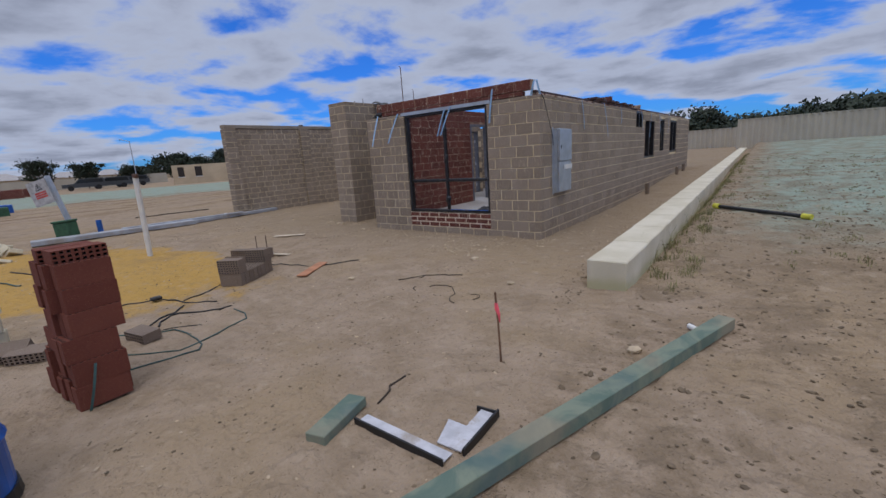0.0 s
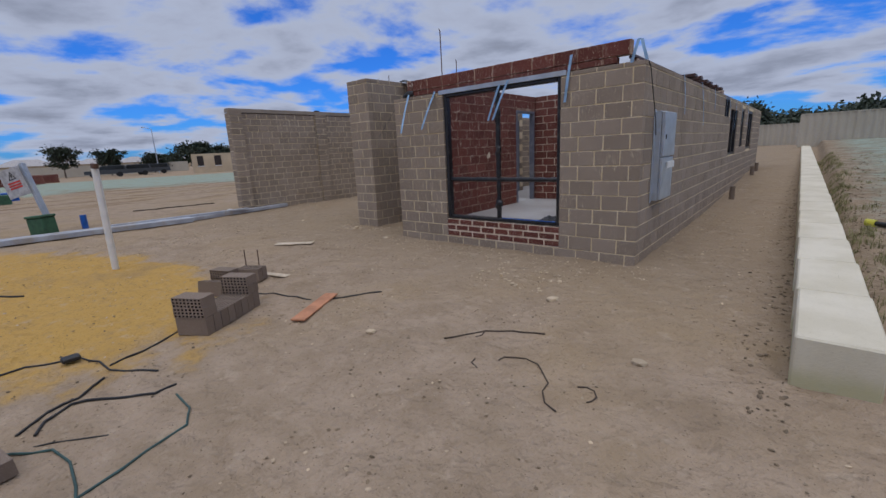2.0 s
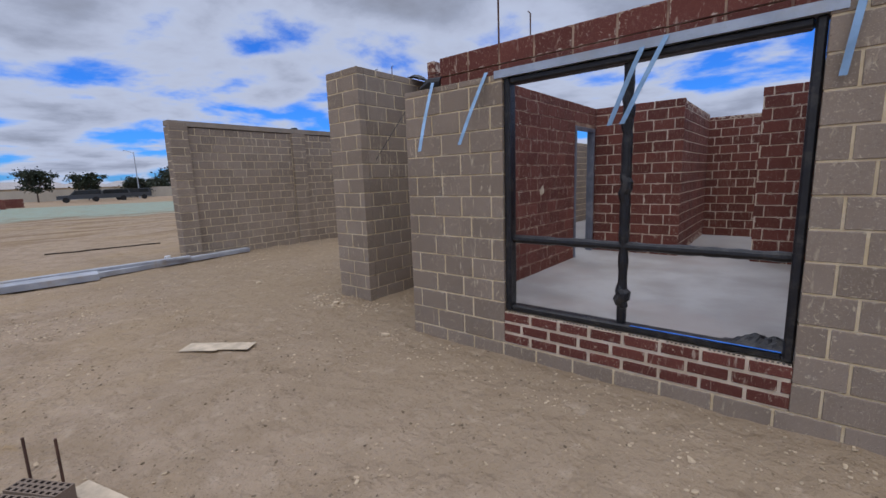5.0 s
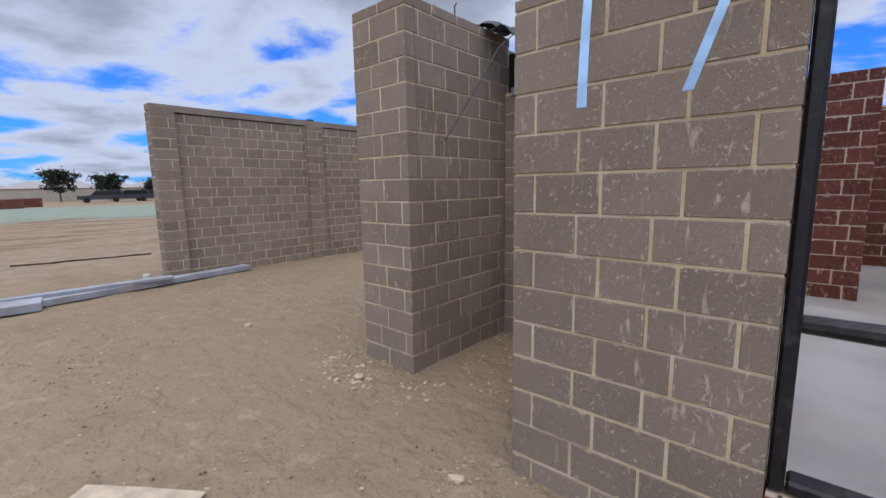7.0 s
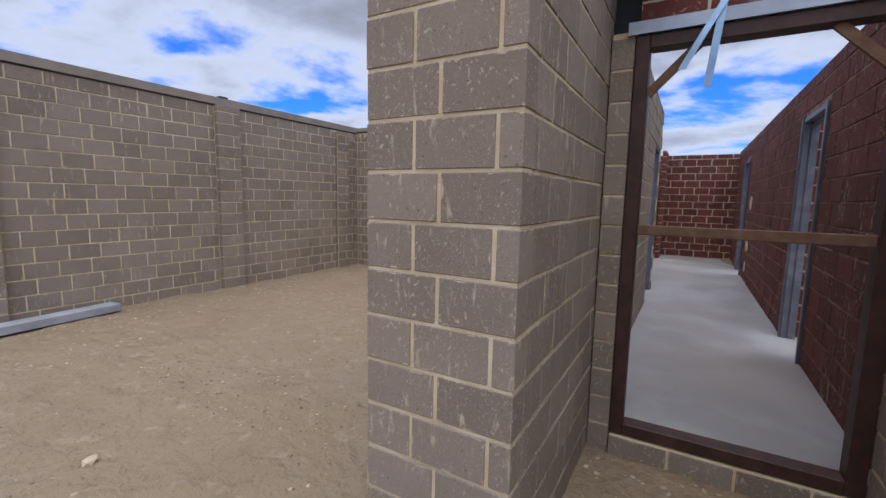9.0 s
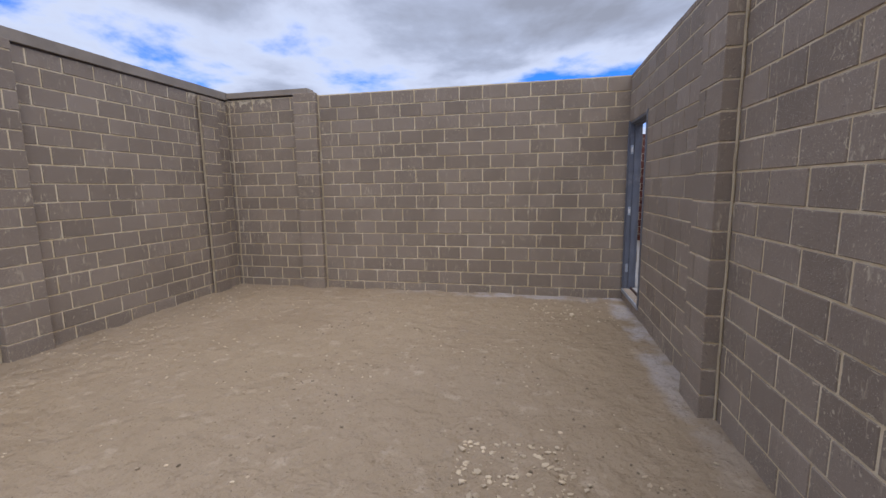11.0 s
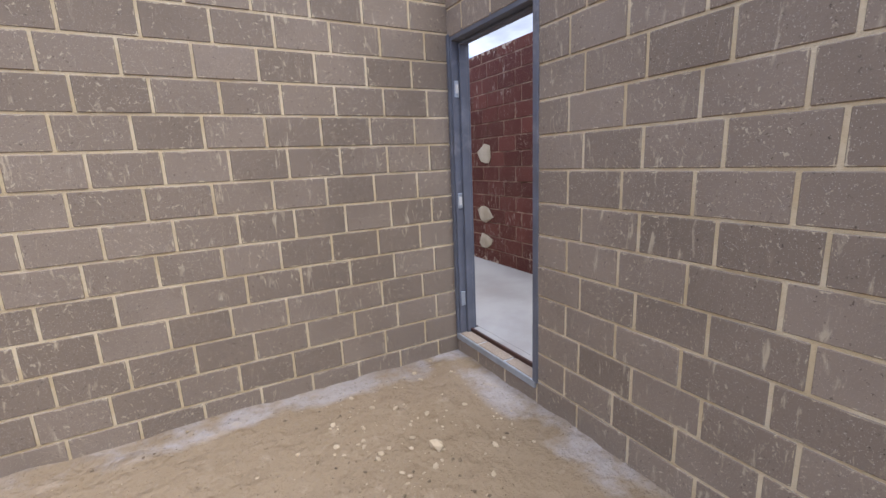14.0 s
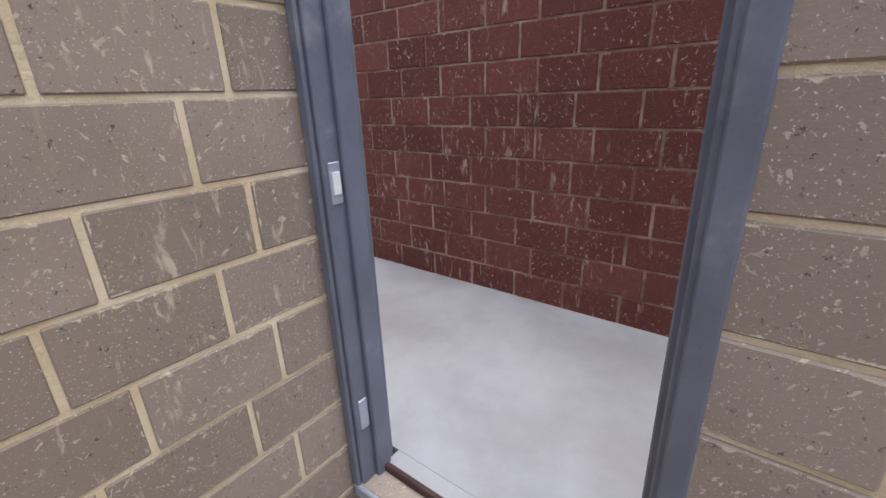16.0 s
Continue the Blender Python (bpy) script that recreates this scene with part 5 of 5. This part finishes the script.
CRUMB = plain("dark_crumb", (0.15, 0.11, 0.07), 1.0, vary=0.4)
scatter("stones", "scattered small sandstone pebbles", STONE, 6000, (-12, -7, 1.9, 6.3), (0.003, 0.018), 1, keep=clumped)
scatter("pale_stones", "scattered pale mortar crumbs", PALE_STONE, 1700, (-11, -4, 1.5, 6.4), (0.003, 0.018), 2, keep=clumped)
scatter("dirt_crumbs", "scattered dark soil crumbs", CRUMB, 8000, (-9, -7, 1.9, 6.3), (0.003, 0.015), 3, keep=clumped)
scatter("lot_clods", "dark soil clods over the neighbouring lot", CRUMB, 6500, (2.05, -6, 9, 14), (0.006, 0.034), 4, keep=lambda x, y, r: noise.noise(Vector((x * 0.8, y * 0.8, 1))) > r.uniform(-0.4, 0.3))
scatter("lot_clods", "dark clods and dry roots on the lot's near edge", CRUMB, 5000, (2.05, -6, 5.5, 4), (0.004, 0.017), 14, keep=lambda x, y, r: noise.noise(Vector((x * 1.1, y * 1.1, 6))) > r.uniform(-0.4, 0.4))
scatter("mortar_debris", "mortar rubble at the pillar's foot", PALE_STONE, 260, (-6.1, 0.0, -4.9, 0.55), (0.004, 0.028), 15)
scatter("mortar_debris", "mortar rubble before the entry sill", PALE_STONE, 220, (-5.25, 0.6, -4.1, 1.8), (0.004, 0.022), 16)
scatter("mortar_debris", "pale trodden mortar spill on the sand", PALE_STONE, 420, (-8.4, -2.9, -7.2, -1.8), (0.003, 0.02), 17)
scatter("dirt_crumbs", "dark roots and crumbs at the retaining wall's foot", CRUMB, 1800, (1.0, -3.0, 1.56, 12), (0.004, 0.024), 18, keep=lambda x, y, r: x > 1.0 + 0.56 * r.random() ** 0.5)
scatter("mortar_debris", "mortar rubble on the garage floor", PALE_STONE, 220, (-7.0, 2.2, -6.3, 2.9), (0.005, 0.026), 6)
scatter("mortar_debris", "mortar rubble in the garage corner", PALE_STONE, 160, (-6.6, 5.2, -5.65, 6.3), (0.004, 0.022), 7)
scatter("mortar_debris", "mortar droppings along the front wall", PALE_STONE, 700, (-4.3, -0.6, 0.3, -0.02), (0.003, 0.016), 8)
scatter("mortar_debris", "mortar droppings along the boundary wall", PALE_STONE, 500, (-11.1, 0.8, -10.2, 6.2), (0.003, 0.02), 9)
scatter("mortar_debris", "pale rubble in front of the house", PALE_STONE, 150, (-1.5, -1.5, -0.4, -0.6), (0.005, 0.032), 10)
for i, (x, y, s) in enumerate(((0.75, -2.5, 0.06), (-0.3, -1.65, 0.07), (2.35, -3.55, 0.07), (2.7, -3.0, 0.035), (-5.55, 0.15, 0.06), (-4.2, -0.25, 0.05), (-1.2, -3.2, 0.05), (-6.15, 5.5, 0.05), (-7.6, 0.2, 0.05))):
    o = new("loose_stone", ROCKS[i % 6]); o.matrix_basis = pose(x, y, ground_height(x, y) + s * 0.25, 0, 0, 40 * i) @ Matrix.Diagonal((s, s * 0.75, s * 0.7, 1))
    tagged(o, "lumpy pale stone lying on the sand", "stone", "loose stones")


def weeds(name, label, spots, h, seed, blades=26):
    rnd = random.Random(seed)
    V, F = [], []
    for x, y in spots:
        for _ in range(blades):
            a, l = rnd.uniform(0, 6.28), h * rnd.uniform(0.4, 1.1)
            bx, by = x + rnd.gauss(0, 0.05), y + rnd.gauss(0, 0.06)
            z = ground_height(bx, by)
            dx, dy = math.cos(a), math.sin(a)
            b = len(V)
            w = 0.004
            for t, out in ((0, 0), (0.5, 0.12), (1.0, 0.42)):
                V += [(bx + dx * out * l - dy * w * (1.1 - t), by + dy * out * l + dx * w * (1.1 - t), z + l * t * (1 - 0.2 * t)),
                      (bx + dx * out * l + dy * w * (1.1 - t), by + dy * out * l - dx * w * (1.1 - t), z + l * t * (1 - 0.2 * t))]
            F += [(b, b + 1, b + 3, b + 2), (b + 2, b + 3, b + 5, b + 4)]
    tagged(new(name, mesh_of(name, V, F, WEED)), label, "weeds", kind="stuff")


rr = random.Random(21)
weeds("weeds", "dry weeds along the retaining wall", [(1.98 - 0.012 * (y + 2) + rr.uniform(0.05, 0.6) ** 1.5, y) for y in [rr.uniform(-2.0, 16) for _ in range(120)]], 0.13, 1)
weeds("tall_weeds", "tall thin weeds by the retaining wall", [(1.98, -0.9), (2.02, -0.7), (1.97, 0.0), (2.0, 1.6), (1.97, 3.4)], 0.45, 2, 12)
weeds("dry_tufts", "low dry tufts on the lot", [(rr.uniform(2.3, 10), rr.uniform(-1, 16)) for _ in range(160)], 0.06, 3, 22)


# ---- distance ----
def tree(x, y, z, h, spread, seed, label):
    t = thing("tree", label, "tree", pose(x, y, z), "distant trees")
    rnd = random.Random(seed)
    part("trunk", tube("trunk", BARK, [(0, 0, -0.3), (0.1, 0, h * 0.25), (0.05 * h, 0.1, h * 0.55)], [h * 0.025, h * 0.02, h * 0.01], 7), t)
    for i in range(4):
        a = i * 1.6 + rnd.random()
        part("limb", tube("limb", BARK, [(0.06, 0, h * 0.3), (math.cos(a) * spread * 0.3, math.sin(a) * spread * 0.3, h * 0.55), (math.cos(a) * spread * 0.6, math.sin(a) * spread * 0.6, h * 0.75)], [h * 0.018, h * 0.012, h * 0.005], 5), t)
    V, F = [], []
    clumps = [(rnd.gauss(0, spread * 0.30), rnd.gauss(0, spread * 0.30), h * rnd.uniform(0.30, 0.92), rnd.uniform(0.12, 0.24) * spread) for _ in range(34)]
    for cx, cy, cz, r in clumps:
        for _ in range(110):
            d = Vector((rnd.gauss(0, 1), rnd.gauss(0, 1), rnd.gauss(0, 0.6)))
            p = Vector((cx, cy, cz)) + d * r * 0.7
            u = Vector((rnd.gauss(0, 1), rnd.gauss(0, 1), rnd.gauss(0, 1))).normalized()
            w = u.orthogonal().normalized()
            s = spread * rnd.uniform(0.03, 0.07)
            b = len(V)
            V += [tuple(p - u * s), tuple(p + w * s * 0.6), tuple(p + u * s), tuple(p - w * s * 0.6)]
            F.append((b, b + 1, b + 2, b + 3))
    part("crown", mesh_of("crown", V, F, LEAF), t)
    return t


# bearings in degrees left of +Y, distances from the house corner
def polar(deg, dist):
    return -math.sin(radians(deg)) * dist, math.cos(radians(deg)) * dist


for i, (deg, dist, h, sp) in enumerate(((84.2, 92, 6.0, 3.6), (80.4, 92, 5.2, 3.8), (76.2, 100, 4.4, 4.0), (71.5, 110, 7.0, 6.5), (69, 118, 6.0, 6), (66.5, 112, 7.5, 7), (64.0, 112, 8.5, 7), (61.5, 118, 8, 8), (73.8, 130, 4.5, 6))):
    x, y = polar(deg, dist)
    tree(x, y, 0.0, h * 0.85, sp * 0.8, i, "dark eucalyptus tree on the far side of the estate")
for i, (deg, dist, h, sp) in enumerate(((4.6, 62, 9.0, 5.0), (2.5, 66, 6.0, 5), (0.5, 68, 6.2, 5), (-2.5, 66, 6.3, 5), (-5, 60, 6.5, 5), (-7.5, 60, 7.0, 6), (-10.5, 60, 7.2, 6), (-13.5, 60, 7.0, 6), (-17, 62, 6.6, 6), (-20.5, 62, 7.0, 6), (-24, 64, 7.0, 6), (-28, 66, 7.0, 6), (8, 75, 6.5, 6), (12, 80, 6.5, 7))):
    x, y = polar(deg, dist)
    tree(x, y, 0.4, h * 0.56, sp, 40 + i, "dark tree behind the boundary fence")


def car(x, y, a, label):
    c = thing("car", label, "car", pose(x, y, 0.0, 0, 0, a), "parked cars")
    prof = [(-2.6, 0.45), (-2.62, 0.95), (-1.2, 1.02), (-0.55, 1.68), (2.3, 1.72), (2.55, 1.05), (2.6, 0.45)]
    V = [(px, s * 0.92, pz) for s in (-1, 1) for px, pz in prof]
    n = len(prof)
    F = [tuple(range(n))[::-1], tuple(range(n, 2 * n))] + [(i, (i + 1) % n, n + (i + 1) % n, n + i) for i in range(n)]
    part("body", mesh_of("body", V, F, CAR_PAINT), c)
    for s in (-1, 1):
        V = [(-0.95, s * 0.935, 1.08), (-0.5, s * 0.935, 1.58), (2.15, s * 0.935, 1.6), (2.3, s * 0.935, 1.08)]
        V += [(p[0], s * 0.925, p[2]) for p in V]
        part("side_window", mesh_of("side_window", V, [(0, 1, 2, 3), (7, 6, 5, 4), (0, 4, 5, 1), (1, 5, 6, 2), (2, 6, 7, 3), (3, 7, 4, 0)], GLASS_DARK), c)
        for wx in (-1.65, 1.6):
            part("wheel", tube("wheel", TYRE, [(wx, s * 0.72, 0.36), (wx, s * 0.96, 0.36)], 0.37, 16), c)


for deg, dist, a, lab in ((81.3, 80, 78, "dark grey utility parked on the far road"), (79.0, 81, 80, "dark wagon parked on the far road"), (77.0, 84, 74, "dark utility parked on the far road")):
    x, y = polar(deg, dist)
    car(x, y, a, lab)


def far_house(x, y, a, w, d, h, openings, label, roofed, name="house"):
    f = thing(name, label, "house", pose(x, y, 0, 0, 0, a), "distant houses")
    part("wall", boxes_mesh("wall", CREAM_WALL, [(-w / 2, -d / 2, -0.3, w / 2, d / 2, h)]), f)
    for ox, oz, ow, oh in openings:
        wn = part("window", cbox("window", DARK_VOID, ox, -d / 2 - 0.03, oz, ox + ow, -d / 2 + 0.1, oz + oh), f)
        part("sill", cbox("sill", WHITE, ox - 0.05, -d / 2 - 0.08, oz - 0.08, ox + ow + 0.05, -d / 2, oz), wn)
    if roofed:
        V = [(-w / 2 - 0.5, -d / 2 - 0.5, h), (w / 2 + 0.5, -d / 2 - 0.5, h), (w / 2 + 0.5, d / 2 + 0.5, h), (-w / 2 - 0.5, d / 2 + 0.5, h), (-w / 2 + d / 2, 0, h + d * 0.22), (w / 2 - d / 2, 0, h + d * 0.22)]
        part("roof", mesh_of("roof", V, [(0, 1, 5, 4), (1, 2, 5), (2, 3, 4, 5), (3, 0, 4), (3, 2, 1, 0)], ROOF), f)


x, y = polar(66.5, 72)
far_house(x, y, 66, 17, 8, 2.7, [(-7.8, 1.0, 0.8, 1.4), (-5.6, 1.0, 0.9, 1.4), (3.0, 0.2, 1.6, 2.2), (5.2, 0.9, 1.2, 1.5)], "roofless cream block house under construction", False)
rr = random.Random(8)
for i in range(16):
    x, y = polar(62 + i * 2.9, rr.uniform(190, 260))
    far_house(x, y, 62 + i * 2.9, rr.uniform(12, 18), rr.uniform(9, 12), 2.8, [(-4, 0.9, 1.6, 1.3), (2, 0.9, 1.8, 1.3)], "far suburban house with a low grey roof", True)
x, y = polar(74, 92)
sheet = tagged(new("estate_wall", boxes_mesh("estate_wall", FENCE, [(-40, -0.1, -0.3, 16, 0.1, 1.9)])), "long low rendered estate wall in the distance", "wall")
sheet.matrix_basis = pose(*polar(82, 100), 0, 0, 0, 80)
for deg, dist in ((88.5, 62), (90.5, 60), (87, 66), (92.5, 58), (95, 55)):
    x, y = polar(deg, dist)
    o = new("brick_pallet", cbox("brick_pallet", RED_BRICK, -1.1, -0.5, 0, 1.1, 0.5, 0.95, 0.02)); o.matrix_basis = pose(x, y, 0, 0, 0, deg)
    tagged(o, "distant pallet of dark red bricks", "brick pallet", "distant pallets")
for deg, dist, col in ((99.5, 50, GALV), (98.2, 34, GREEN_BOX), (97.2, 27, GREEN_BOX), (95.4, 30, BLUE)):
    x, y = polar(deg, dist)
    s = 1.6 if col is GALV else 0.45
    o = new("site_box", cbox("site_box", col, -s * 0.7, -s * 0.5, -0.1, s * 0.7, s * 0.5, s, 0.03)); o.matrix_basis = pose(x, y, 0, 0, 0, deg)
    tagged(o, "distant grey site skip" if col is GALV else "small coloured service box on the verge", "box", "site boxes")
sl = thing("street_lamp", "tall slim grey street lamp in the distance", "street lamp", pose(*polar(76.2, 88), 0))
part("pole", tube("pole", GALV, [(0, 0, -0.2), (0, 0, 7.5)], [0.10, 0.06], 8), sl)
part("arm", tube("arm", GALV, [(0, 0, 7.45), (-0.7, -0.9, 7.8)], 0.045, 6), sl)
part("lamp_head", cbox("lamp_head", GALV, -1.0, -1.2, 7.75, -0.6, -0.8, 7.86, 0.03), sl)
for zz, yy in ((1.5, 8.18), (0.78, 8.2), (0.42, 8.2)):
    o = new("mortar_patch", rock_mesh(int(zz * 100), 0.12)); o.data.materials.append(PATCH)
    o.matrix_basis = pose(-4.035 + 0.078, yy, zz, 0, -90, 0) @ Matrix.Diagonal((0.13, 0.17, 0.12, 1))
    tagged(o, "pale mortar patch over a chased brick", "mortar patch", "wall chases")
o = new("mortar_patch", rock_mesh(9, 0.12)); o.data.materials.append(PATCH)
o.matrix_basis = pose(-3.86, 2.6, 1.35, 0, 90, 0) @ Matrix.Diagonal((0.14, 0.08, 0.1, 1))
tagged(o, "pale mortar splash on the red brick wall", "mortar patch", "wall chases")

# ---- bricks of the walls ----
for me, wall, m in PENDING:
    part("brick", me, wall, m)
